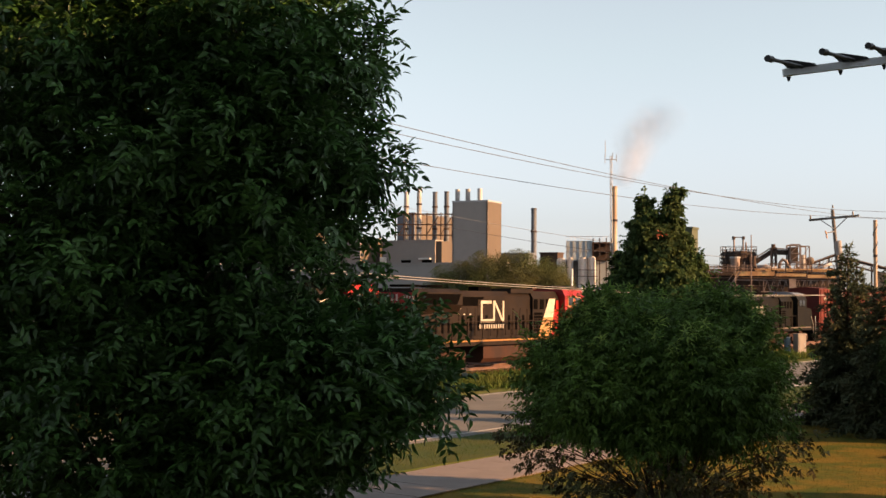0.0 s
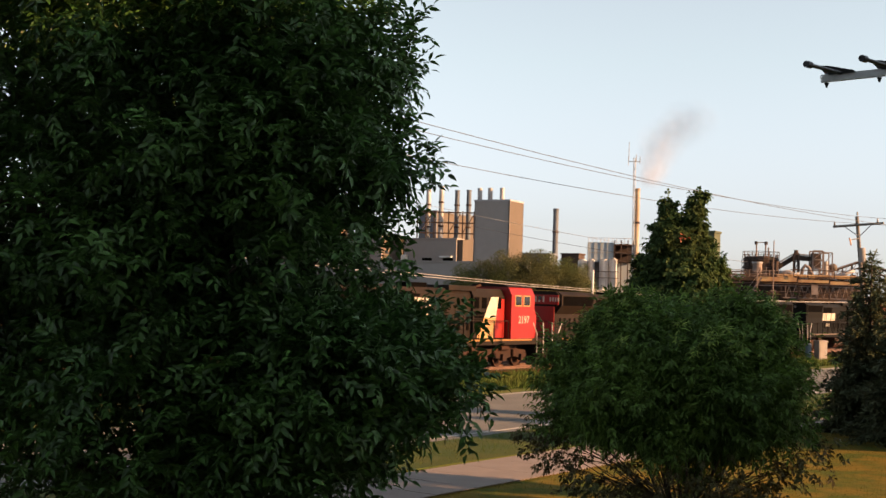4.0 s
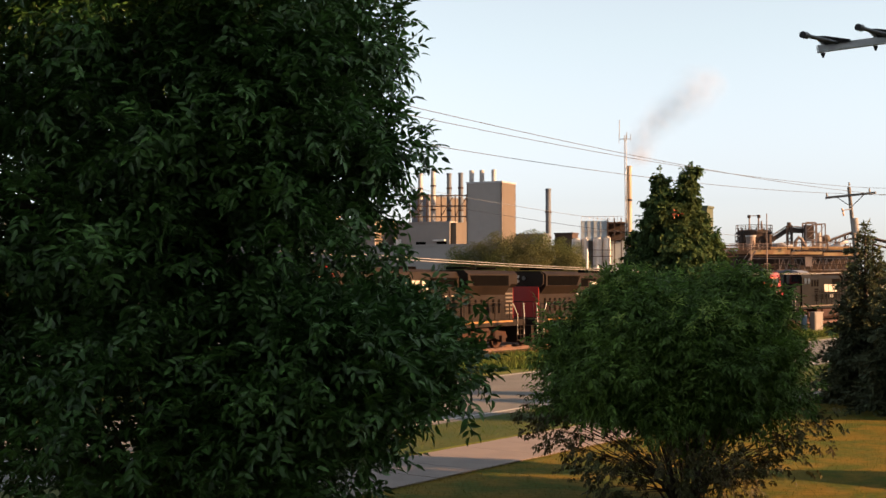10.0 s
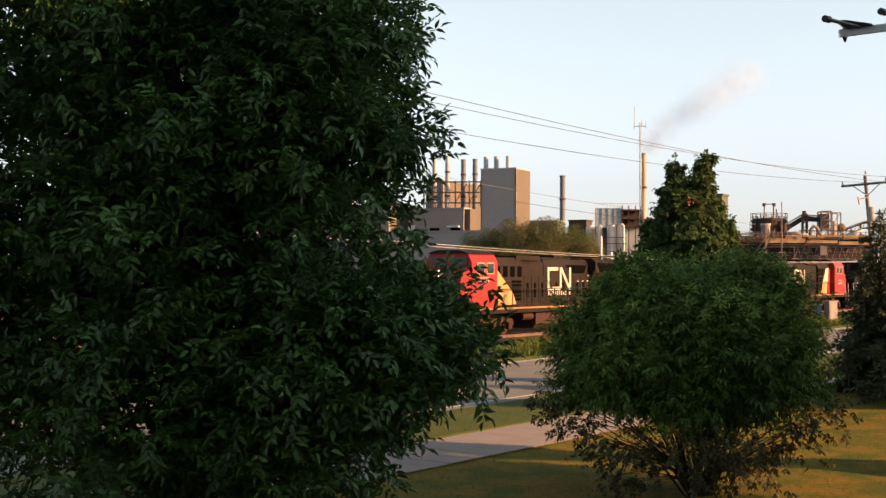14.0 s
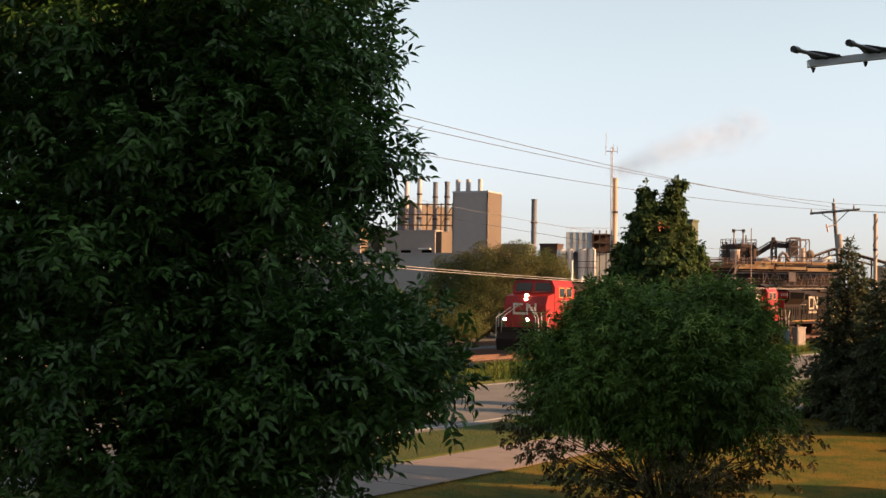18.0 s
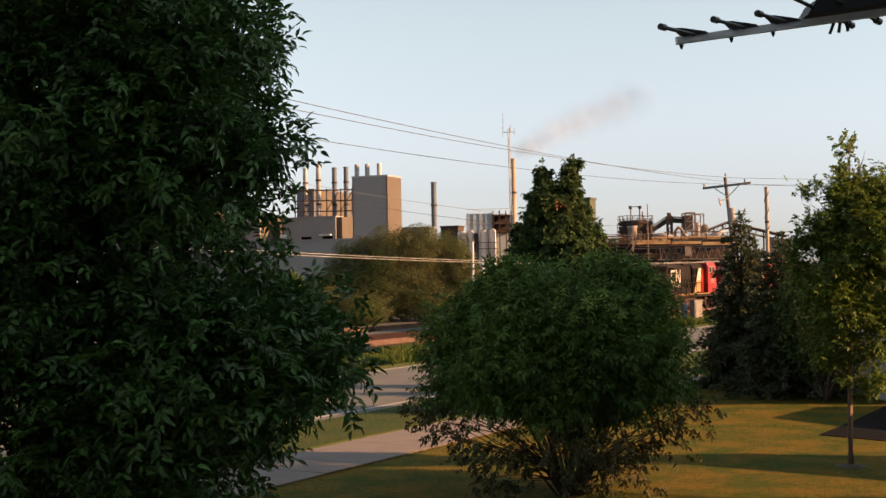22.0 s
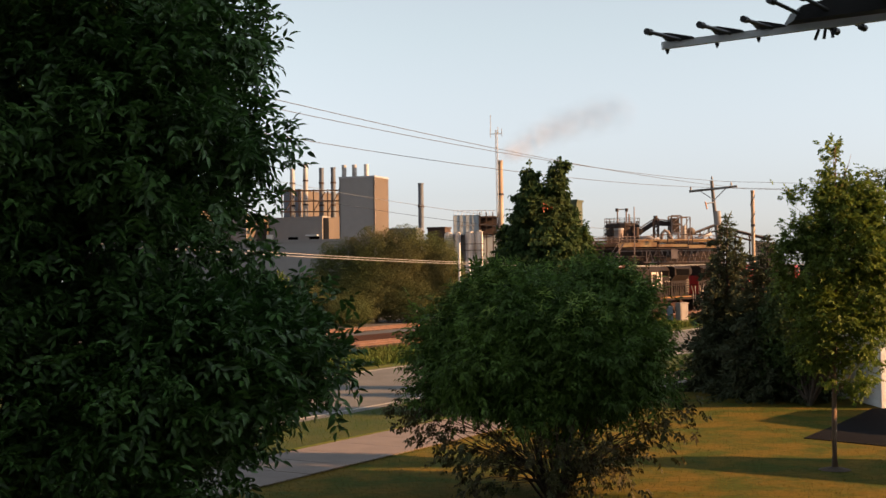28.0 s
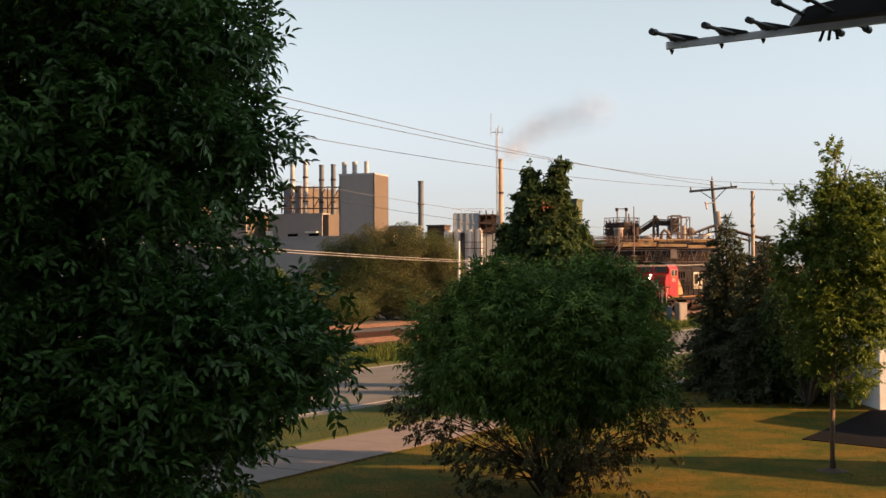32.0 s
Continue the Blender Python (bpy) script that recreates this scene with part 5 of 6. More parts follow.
def boxcar():
    t = thing("boxcar", "tall rust-red boxcar with ribbed sides", "boxcar", group="boxcars of the train")
    h = 9.0
    part("body", box(B(), -h, h, -1.5, 1.5, 1.05, 5.2), M_BOXCAR, t, "rust-red steel body", bevel=0.04)
    part("roof", extrude(B(), [(-1.55, 5.2), (1.55, 5.2), (0, 5.34)], -h - 0.05, h + 0.05, "x"), M_BOXCAR, t)
    for s in (-1, 1):
        part("door", box(B(), -1.6, 1.6, min(s * 1.5, s * 1.58), max(s * 1.5, s * 1.58), 1.15, 5.05), M_BOXCAR, t, bevel=0.02)
        first = None
        for k in range(18):
            x = -h + 0.4 + k * (2 * h - 0.8) / 17
            if abs(x) < 1.8:
                continue
            if first is None:
                first = part("side_rib", box(B(), -0.06, 0.06, min(s * 1.5, s * 1.57), max(s * 1.5, s * 1.57), 1.1, 5.1), M_BOXCAR, t)
                first.matrix_basis = pose(x, 0, 0)
            else:
                again(first, pose(x, 0, 0))
        plate_word(t, -h + 1.2, 4.1, s, 1.575, 5, 0.35, M_WHITE, "reporting_marks")
    for e in (-1, 1):
        for k in range(6):
            part("end_rib", box(B(), min(e * h, e * (h + 0.07)), max(e * h, e * (h + 0.07)), -1.4, 1.4, 1.35 + k * 0.62, 1.5 + k * 0.62), M_BOXCAR, t)
        bm = B()
        for k in range(12):
            box(bm, min(e * h, e * (h + 0.1)), max(e * h, e * (h + 0.1)), 0.9, 1.3, 1.1 + k * 0.33, 1.13 + k * 0.33)
        part("ladder", bm, M_BOXCAR, t)
        truck = part("truck", box(B(), e * 6.6 - 1.3, e * 6.6 + 1.3, -1.0, 1.0, 0.42, 0.9), M_UNDER, t, bevel=0.05)
        for a in (-0.9, 0.9):
            bm = B()
            rod(bm, (0, -0.7, 0), (0, 0.7, 0), 0.08, 8)
            for s in (-1, 1):
                rod(bm, (0, s * 0.68, 0), (0, s * 0.8, 0), 0.45, 20)
            w = part("wheelset", bm, M_UNDER, truck)
            w.location = (e * 6.6 + a, 0, 0.45)
        part("coupler", box(B(), min(e * h, e * (h + 0.55)), max(e * h, e * (h + 0.55)), -0.17, 0.17, 0.75, 1.0), M_UNDER, t)
    return t


first_car = boxcar()
TRAIN.append((first_car, 1, LOCO * 5 + 10.1))
TRAIN.append((copy_thing(first_car, pose(0, 0, 0)), 1, LOCO * 5 + 29.3))
# where the consist's tail end stands along the track, time by time
TAIL = [(0, -60.2), (3, -50.6), (6, -40.7), (9, -31.0), (11, -24.3), (13, -18.0), (14.5, -13.4), (17, -5.7), (20, 3.1), (23, 12.2), (28, 27.4), (32, 39.5)]

# ---- works behind the railway ----
def block(name, label, cat, x0, x1, y0, y1, z1, mat, roofmat=None, right=None, z0=0.0):
    """A plain hall: four walls, a roof with a slight overhang, a plinth."""
    # turned with the track, about the corner that stands nearest
    t = thing(name, label, cat, Matrix.Translation((x1, y0, 0)) @ pose(0, 0, 0, 0, 0, -24))
    x0, x1, y0, y1 = (x0 - x1) / 0.914, 0.0, 0.0, y1 - y0
    th = 0.3
    part("front_wall", box(B(), x0, x1, y0, y0 + th, z0, z1), mat, t)
    part("back_wall", box(B(), x0, x1, y1 - th, y1, z0, z1), mat, t)
    part("end_wall", box(B(), x0, x0 + th, y0 + th, y1 - th, z0, z1), mat, t)
    # right: a separate colour for the end wall that the sun reaches
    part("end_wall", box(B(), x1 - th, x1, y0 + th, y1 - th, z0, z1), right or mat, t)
    part("roof", box(B(), x0 - 0.15, x1 + 0.15, y0 - 0.15, y1 + 0.15, z1, z1 + 0.3), roofmat or mat, t)
    return t


def turned_tower():
    """The tall windowless tower, seen on its corner."""
    t = thing("tower_building", "tall windowless grey tower, its sunlit side coloured tan", "building")
    a, b, c = Vector((-17.3, 232.7, 0)), Vector((-10.56, 230.0, 0)), Vector((-8.2, 236.0, 0))
    d = a + (c - b)
    pts = [a, b, c, d]
    # sun and shade put into the colours: tan sunlit side, grey elsewhere
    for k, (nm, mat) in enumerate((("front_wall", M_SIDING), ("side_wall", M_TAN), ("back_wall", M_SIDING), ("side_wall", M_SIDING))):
        p, q = pts[k], pts[(k + 1) % 4]
        inward = ((pts[(k + 2) % 4] - q) + (pts[(k + 3) % 4] - p)).normalized() * 0.3
        bm = B()
        v = [bm.verts.new((w.x, w.y, z)) for z in (0, 22.7) for w in (p, q, q + inward, p + inward)]
        for f in ((0, 1, 2, 3), (4, 7, 6, 5), (0, 4, 5, 1), (1, 5, 6, 2), (2, 6, 7, 3), (3, 7, 4, 0)):
            bm.faces.new([v[i] for i in f])
        part(nm, bm, mat, t)
    bm = B()
    mid = sum(pts, Vector()) / 4
    extrude(bm, [((mid + (p - mid) * 1.02).x, (mid + (p - mid) * 1.02).y) for p in pts], 22.7, 23.0, "z")
    part("roof", bm, M_STEEL, t)
    for x in (-16.5, -14.5, -12.2):
        bm = rod(B(), (x, 234.2 - 0.35 * (x + 14.5), 22.9), (x, 234.2 - 0.35 * (x + 14.5), 25.4), 0.45, 14)
        part("roof_stack", bm, M_STEEL, t, "short pale roof stack")
    return t


def stack(name, x, y, z0, z1, r, mat, label, bands=1, cap=True):
    t = thing(name, label, "chimney")
    part("shaft", rod(B(), (x, y, z0), (x, y, z1), r, 18, r * 0.94), mat, t, smooth=False)
    for k in range(bands):
        z = z0 + (z1 - z0) * (k + 0.5) / bands * 0.9
        part("band", rod(B(), (x, y, z), (x, y, z + 0.35), r * 1.14, 18), M_DARKRUST, t)
    if cap:
        part("rim", rod(B(), (x, y, z1 - 0.25), (x, y, z1), r * 1.06, 18), mat, t)
    return t


turned_tower()
low = block("furnace_hall", "low grey hall beside the tower", "building", -32.6, -21.6, 245, 248, 16.0, M_SIDING, right=M_TAN)
for x, z in ((-27.2, 11.8), (-22.4, 11.8)):
    part("vent_window", box(B(), x + 20.6 - 1.1, x + 20.6 + 1.1, -0.15, -0.004, z - 0.9, z + 0.5), M_GRILLE, low)
part("window_hood", box(B(), -3.4, -0.8, -0.8, -0.004, 12.4, 12.7), M_PALE, low)
part("pipe_stub", box(B(), -12.4, -11.2, -0.7, -0.004, 11.0, 12.9), M_PALE, low)
block("long_shed", "long low grey shed in front of the works", "building", -60, -7.0, 205, 209, 10.4, M_SIDING)
block("tan_annex", "tan annex at the end of the furnace hall", "building", -45, -36.7, 246, 256, 16.6, M_SIDING, right=M_TAN)
block("far_tan_hall", "tan hall at the far end of the works", "building", -75, -46, 240, 246, 18.5, M_SIDING, right=M_TAN)
# blue-grey front and tan end colour in the hall's shaded and sunlit faces
block("blue_hall", "blue-grey upper hall behind the stacks", "building", -30.2, -26.5, 252, 270, 21.9, M_BLUEGREY, right=M_TAN, z0=0)
part("side_bay", box(B(), 0.02, 1.2, 0.5, 2.8, 0, 16.0), M_TAN, low, "tan stair bay")
for x, top, mat in ((-27.8, 26.1, M_STEEL), (-25.2, 26.9, M_STEEL), (-22.0, 26.1, M_FLUE), (-19.65, 26.2, M_FLUE)):
    stack("furnace_stack", x, 248.5, 16.2, top, 0.5, mat, "slim pale steel stack on the furnace hall", 2)
gantry = thing("stack_gantry", "rusty walkway frame round the stacks", "gantry")
for z in (17.2, 19.3, 21.4):
    part("beam", box(B(), -30.0, -18.4, 247.2, 247.5, z, z + 0.25), M_DARKRUST, gantry)
for x in (-29.9, -28.2, -26.5, -23.6, -20.8, -18.5):
    part("post", box(B(), x, x + 0.22, 247.2, 247.5, 16.29, 21.8), M_DARKRUST, gantry)
for x in (-29.3, -23.6, -20.8):
    part("brace", rod(B(), (x, 247.2, 17.2), (x + 2.4, 247.2, 21.2), 0.1, 5), M_DARKRUST, gantry)
stack("lone_chimney", -2.25, 260, 0, 23.7, 0.6, M_FLUE, "lone grey steel chimney", 4)
block("chimney_shed", "low grey roofs below the chimney", "building", -9.5, -3.2, 250, 253, 13.7, M_BLUEGREY)
block("dark_shed", "dark shed beside the chimney", "building", -0.9, 2.6, 252, 255, 13.9, M_DARKRUST)


def silo_group():
    plant = thing("tank_house", "pale blue tank house with open rusty platform", "industrial plant")
    part("panel_box", box(B(), 3.5, 7.6, 200, 204, 10.8, 14.0), M_PALEBLUE, plant, "pale blue panels")
    for k in range(5):
        part("panel_joint", box(B(), 3.5 + k * 1.0, 3.56 + k * 1.0, 199.9, 199.99, 10.8, 14.0), M_STEEL, plant)
    part("panel_joint", box(B(), 3.5, 7.6, 199.9, 199.99, 12.3, 12.42), M_STEEL, plant)
    part("platform_back", box(B(), 7.7, 10.7, 203, 204, 10.8, 13.6), M_DARKRUST, plant)
    for z in (10.9, 12.3, 13.6):
        part("platform_deck", box(B(), 7.6, 10.8, 199.8, 203, z, z + 0.2), M_RUST, plant)
    for x in (7.65, 8.7, 9.75, 10.6):
        part("platform_post", box(B(), x, x + 0.16, 199.8, 200, 0, 14.4), M_RUST, plant)
    bm = B()
    for k in range(12):
        rod(bm, (3.6 + k * 0.63, 199.9, 14.0), (3.6 + k * 0.63, 199.9, 14.7), 0.03, 4)
    rod(bm, (3.5, 199.9, 14.7), (10.6, 199.9, 14.7), 0.035, 4)
    part("roof_rail", bm, M_STEEL, plant)
    part("lower_wall", box(B(), 2.4, 10.7, 201.5, 204, 0, 10.8), M_SIDING, plant)
    part("side_panel", box(B(), 7.5, 10.7, 200.6, 201.5, 0, 10.8), M_PALEBLUE, plant, "pale blue lower panels")
    for x, r, top in ((2.7, 0.72, 11.0), (4.1, 0.5, 11.1), (6.1, 0.74, 11.1), (7.5, 0.62, 11.3)):
        t = thing("silo", "tall whitish ribbed silo beside the tank house", "silo", group="silos")
        part("shell", rod(B(), (x, 199.4, 0), (x, 199.4, top), r, 14), M_PALE, t)
        part("lid", rod(B(), (x, 199.4, top), (x, 199.4, top + 0.2), r * 0.7, 14), M_STEEL, t)
        for q in (-0.75, -0.4, 0.0, 0.4, 0.75):
            part("rib", box(B(), x + q * r - 0.03, x + q * r + 0.03, 199.4 - r * 1.04, 199.4 - r * 0.7, 0, top), M_STEEL, t)
    bm = B()
    for z in (8.3, 9.3):
        rod(bm, (5.0, 198.6, z), (8.4, 198.6, z), 0.05, 5)
    part("pipe_run", bm, M_RUST, plant)
    return plant


silo_group()
stack("smoking_stack", 11.45, 206, 0, 23.3, 0.46, M_STACK, "tan smoking stack of the works", 3)


def mast():
    t = thing("radio_mast", "slim lattice radio mast with antennas on top", "mast")
    for k in range(3):
        a = k * 2.094
        part("leg", rod(B(), (10.5 + 0.22 * math.cos(a), 196, 0 + 0.0), (10.3 + 0.16 * math.cos(a), 196 + 0.16 * math.sin(a), 27.2), 0.06, 5), M_STEEL, t)
    bm = B()
    for k in range(30):
        rod(bm, (10.28, 196, k * 0.9), (10.62, 196.1, k * 0.9 + 0.9), 0.03, 4)
    part("lattice", bm, M_STEEL, t)
    part("crossarm", rod(B(), (9.4, 196, 26.6), (11.2, 196, 26.6), 0.06, 5), M_STEEL, t)
    for x, z0, z1 in ((9.4, 26.0, 27.4), (9.45, 27.0, 29.6), (11.2, 26.2, 27.4), (10.6, 26.6, 27.7)):
        part("antenna_rod", rod(B(), (x, 196, z0), (x, 196, z1), 0.05, 5), M_STEEL, t)
    return t


mast()
block("olive_tower", "dark olive clad tower half hidden by a maple", "building", 16.5, 22.2, 190, 193, 15.4, M_GREENBOX)


def frame_tower(t, x0, x1, y0, y1, z0, z1, levels, mat, r=0.09, braces=True):
    """An open steel frame: corner posts, level beams and cross braces, each a part."""
    for x in (x0, x1):
        for y in (y0, y1):
            part("post", box(B(), x - r, x + r, y - r, y + r, 0, z1), mat, t)
    for k in range(levels):
        z = z0 + (z1 - z0) * k / (levels - 1)
        for y in (y0, y1):
            part("level_beam", box(B(), x0, x1, y - r * 0.8, y + r * 0.8, z - r, z + r), mat, t)
        if braces and k + 1 < levels:
            dz = (z1 - z0) / (levels - 1)
            part("brace", rod(B(), (x0, y0, z), (x1, y0, z + dz), r * 0.55, 5), mat, t)


def ring_rail(t, x, y, r, z, mat):
    """A round guard rail on posts."""
    bm = B()
    for k in range(20):
        a, b = k / 20 * 2 * math.pi, (k + 1) / 20 * 2 * math.pi
        rod(bm, (x + r * math.cos(a), y + r * math.sin(a), z), (x + r * math.cos(a), y + r * math.sin(a), z + 0.95), 0.035, 4)
        for h in (0.5, 0.95):
            rod(bm, (x + r * math.cos(a), y + r * math.sin(a), z + h), (x + r * math.cos(b), y + r * math.sin(b), z + h), 0.035, 4)
    part("ring_rail", bm, mat, t)


def mill():
    t = thing("melting_plant", "rusty melting plant with drum, ducts and frames", "industrial plant")
    part("drum", rod(B(), (28.2, 184, 6.0), (28.2, 184, 11.7), 2.3, 24), M_RUST, t, "rusty drum")
    for z, r in ((8.9, 2.75), (10.1, 2.7), (11.3, 2.6)):
        part("drum_deck", rod(B(), (28.2, 184, z), (28.2, 184, z + 0.16), r, 24), M_DARKRUST, t)
        ring_rail(t, 28.2, 184, r, z + 0.16, M_DARKRUST)
    for k in range(7):
        a = math.pi * (1.05 + k * 0.15)
        part("drum_stave", box(B(), 28.2 + 2.36 * math.cos(a) - 0.07, 28.2 + 2.36 * math.cos(a) + 0.07, 184 + 2.36 * math.sin(a) - 0.07, 184 + 2.36 * math.sin(a) + 0.07, 6.0, 12.0), M_DARKRUST, t)
    for x in (27.3, 28.6, 29.0):
        part("vent_pipe", rod(B(), (x, 182.4, 10), (x, 182.4, 13.6 if x < 29 else 13.0), 0.11, 8), M_FRAME, t)
    for x in (27.25, 28.65):
        part("pipe_head", rod(B(), (x, 182.4, 13.4), (x, 182.4, 13.85), 0.24, 10), M_DARKRUST, t)
    part("pipe_bridge", rod(B(), (27.2, 182.4, 13.72), (28.7, 182.4, 13.72), 0.07, 6), M_FRAME, t)
    part("hopper", rod(B(), (27.2, 180.6, 9.2), (27.2, 180.6, 10.6), 0.66, 14), M_FRAME, t, "pale hopper")
    part("hopper_lid", rod(B(), (27.2, 180.6, 10.6), (27.2, 180.6, 10.85), 0.75, 14), M_STEEL, t)
    part("hopper", rod(B(), (29.9, 181.4, 9.6), (29.9, 181.4, 11.0), 0.42, 12), M_RUST, t)
    part("duct", extrude(B(), [(30.5, 9.9), (32.7, 11.3), (32.7, 12.05), (30.5, 10.6)], 182.2, 183.4), M_DARKRUST, t)
    part("duct", extrude(B(), [(32.7, 11.3), (34.9, 11.2), (34.9, 11.85), (32.7, 12.05)], 182.2, 183.4), M_DARKRUST, t)
    part("roof_lip", extrude(B(), [(30.4, 10.75), (32.6, 12.15), (34.9, 11.98), (34.9, 12.08), (32.6, 12.27), (30.4, 10.85)], 182.0, 183.6), M_FRAME, t)
    part("fan_head", rod(B(), (32.75, 181.6, 12.0), (32.75, 181.6, 12.7), 0.3, 10), M_DARKRUST, t)
    frame_tower(t, 32.5, 33.1, 181.2, 182.0, 8.8, 12.2, 4, M_DARKRUST, 0.1)
    frame_tower(t, 34.9, 36.3, 180.6, 183.0, 8.9, 12.6, 4, M_FRAME, 0.1)
    frame_tower(t, 36.4, 37.6, 180.6, 183.0, 8.9, 12.4, 3, M_FRAME, 0.07)
    part("machine_box", box(B(), 35.0, 36.2, 181.4, 182.8, 10.2, 12.3), M_DARKRUST, t, bevel=0.05)
    part("filter_drum", rod(B(), (36.9, 182, 9.2), (36.9, 182, 11.2), 0.42, 12), M_SIDING, t)
    for y0, r in ((180.2, 0.24), (180.4, 0.16)):
        part("elbow_duct", tube(B(), [(33.3, y0, 9.0), (33.4, y0, 10.0), (33.8, y0, 10.5), (34.3, y0, 10.2), (34.5, y0, 9.6), (34.9, y0, 9.2)], [r] * 6, 10), M_FRAME, t, smooth=True)
    part("cooling_pipe", tube(B(), [(30.2, 180.2, 9.3), (31.5, 180.2, 9.5), (32.2, 180.2, 9.1), (33.0, 180.2, 9.2)], [0.32] * 4, 10), M_SIDING, t, smooth=True)
    dome = B()
    bmesh.ops.create_uvsphere(dome, u_segments=16, v_segments=10, radius=0.62, matrix=Matrix.Translation((38.3, 183.5, 10.4)))
    part("dome", dome, M_TAN, t, "pinkish dome", smooth=True)
    part("dome_leg", rod(B(), (38.3, 183.5, 0), (38.3, 183.5, 9.9), 0.2, 8), M_FRAME, t)
    part("pale_pipe", tube(B(), [(34.7, 179.9, 8.75), (37.0, 179.9, 8.8), (39.0, 179.9, 9.3), (40.5, 179.9, 9.9)], [0.22] * 4, 8), M_STEEL, t, smooth=True)
    for z0, z1, x0, x1 in ((9.1, 11.1, 36.6, 42.0), (11.1, 8.9, 42.0, 50.6)):
        c = thing("conveyor", "covered conveyor ramp of the works", "conveyor")
        for name, dz, h, y in (("gallery", 0.0, 0.2, 184.4), ("gallery", -0.75, 0.16, 184.4)):
            part(name, extrude(B(), [(x0, z0 + dz), (x1, z1 + dz), (x1, z1 + dz + h), (x0, z0 + dz + h)], y, y + 1.4), M_DARKRUST, c)
        part("pale_roof", extrude(B(), [(x0, z0 + 0.22), (x1, z1 + 0.22), (x1, z1 + 0.34), (x0, z0 + 0.34)], 184.3, 185.9), M_FRAME, c)
        for k in range(9):
            f, g = k / 9, (k + 0.5) / 9
            part("lattice_brace", rod(B(), (x0 + (x1 - x0) * f, 184.4, z0 + (z1 - z0) * f - 0.6), (x0 + (x1 - x0) * g, 184.4, z0 + (z1 - z0) * g), 0.05, 5), M_FRAME, c)
        for k in range(4):
            f = (k + 0.5) / 4
            part("trestle", rod(B(), (x0 + (x1 - x0) * f, 185, 0), (x0 + (x1 - x0) * f, 185, z0 + (z1 - z0) * f), 0.12, 6), M_DARKRUST, c)
    block("beige_shed", "small beige shed under the conveyor", "building", 46.9, 49.2, 180, 183, 8.3, M_STACK)
    return t


mill()
stack("brown_column", 46.1, 178, 0, 16.0, 0.27, M_STACK, "slim brown flue with a cable wound round it", 2)
wound = B()
tube(wound, [(46.1 + 0.3 * math.cos(k * 0.9), 178 + 0.3 * math.sin(k * 0.9), 8 + k * 0.35) for k in range(23)], [0.06] * 23, 5)
tagged(part("wound_cable", wound, M_WIRE), "cable wound round the brown flue", "cable")


def truss_gantry():
    """The long ochre crane gantry in front of the plant."""
    t = thing("crane_gantry", "long ochre crane gantry on lattice girders", "gantry")
    for x0, x1, z0, z1 in ((26.2, 31.6, 8.0, 8.6), (31.8, 35.9, 7.95, 8.35), (36.1, 40.8, 7.75, 8.2)):
        part("runway_beam", box(B(), x0, x1, 174.4, 174.9, z0, z1), M_BEAM, t, "sunlit ochre beam", bevel=0.04)
    part("walkway", box(B(), 21.0, 41.2, 175.4, 176.6, 8.5, 8.62), M_RUST, t)
    part("back_beam", box(B(), 21.0, 41.2, 177.2, 177.6, 8.7, 9.0), M_RUST, t, bevel=0.03)
    part("upper_deck", box(B(), 20.5, 41.0, 177.2, 179, 8.1, 8.5), M_DARKRUST, t)
    # dark sheet that stands for the shade behind the girders
    part("shadow_wall", box(B(), 20.5, 41.5, 178.2, 178.6, 0, 8.1), M_DARKRUST, t)
    part("lower_chord", box(B(), 29.8, 41.2, 174.4, 174.7, 5.75, 5.9), M_FRAME, t)
    part("upper_chord", box(B(), 26.2, 41.2, 174.4, 174.7, 7.35, 7.5), M_FRAME, t)
    for k in range(13):
        x = 30.2 + k * 0.84
        part("brace", rod(B(), (x, 174.5, 5.85), (x + 0.42, 174.5, 7.4), 0.06, 5), M_FRAME, t)
        part("brace", rod(B(), (x + 0.42, 174.5, 7.4), (x + 0.84, 174.5, 5.85), 0.06, 5), M_FRAME, t)
    for x in (21.2, 24.0, 26.3, 28.4, 31.7, 36.0, 41.0):
        part("column", box(B(), x - 0.1, x + 0.1, 174.4, 174.7, 0, 8.0), M_RUST, t)
    part("trolley", box(B(), 33.5, 34.4, 173.9, 174.3, 6.3, 7.6), M_FRAME, t, bevel=0.05)
    for x0, x1, y in ((21.0, 26.0, 175.4), (26.2, 33.0, 175.3), (33.2, 41.0, 175.3)):
        bm = B()
        n = int((x1 - x0) / 0.6)
        for k in range(n + 1):
            x = x0 + (x1 - x0) * k / n
            rod(bm, (x, y, 8.6), (x, y, 9.5), 0.03, 4)
        for h in (9.05, 9.5):
            rod(bm, (x0, y, h), (x1, y, h), 0.032, 4)
        part("guard_rail", bm, M_FRAME, t)
    for x in (26.2, 28.35):
        part("signal_post", rod(B(), (x, 173.8, 0), (x, 173.8, 9.4 if x < 28 else 13.6), 0.07, 6), M_FRAME, t)
        part("rung_board", box(B(), x - 0.4, x + 0.4, 173.7, 173.8, 6.6, 6.75), M_FRAME, t)
    rng = random.Random(12)
    for x0, x1, y, z, r, mat in ((21.4, 41.0, 174.2, 7.68, 0.08, M_RUST), (26.4, 41.2, 174.1, 6.6, 0.06, M_DARKRUST), (29.0, 40.6, 175.0, 8.9, 0.1, M_BEAM), (31.0, 38.4, 176.0, 9.7, 0.07, M_RUST), (22.0, 29.0, 176.0, 9.25, 0.09, M_DARKRUST)):
        part("service_pipe", rod(B(), (x0, y, z), (x1, y, z), r, 8), mat, t)
    for k in range(16):
        x = 26.6 + k * 0.92 + rng.uniform(-0.2, 0.2)
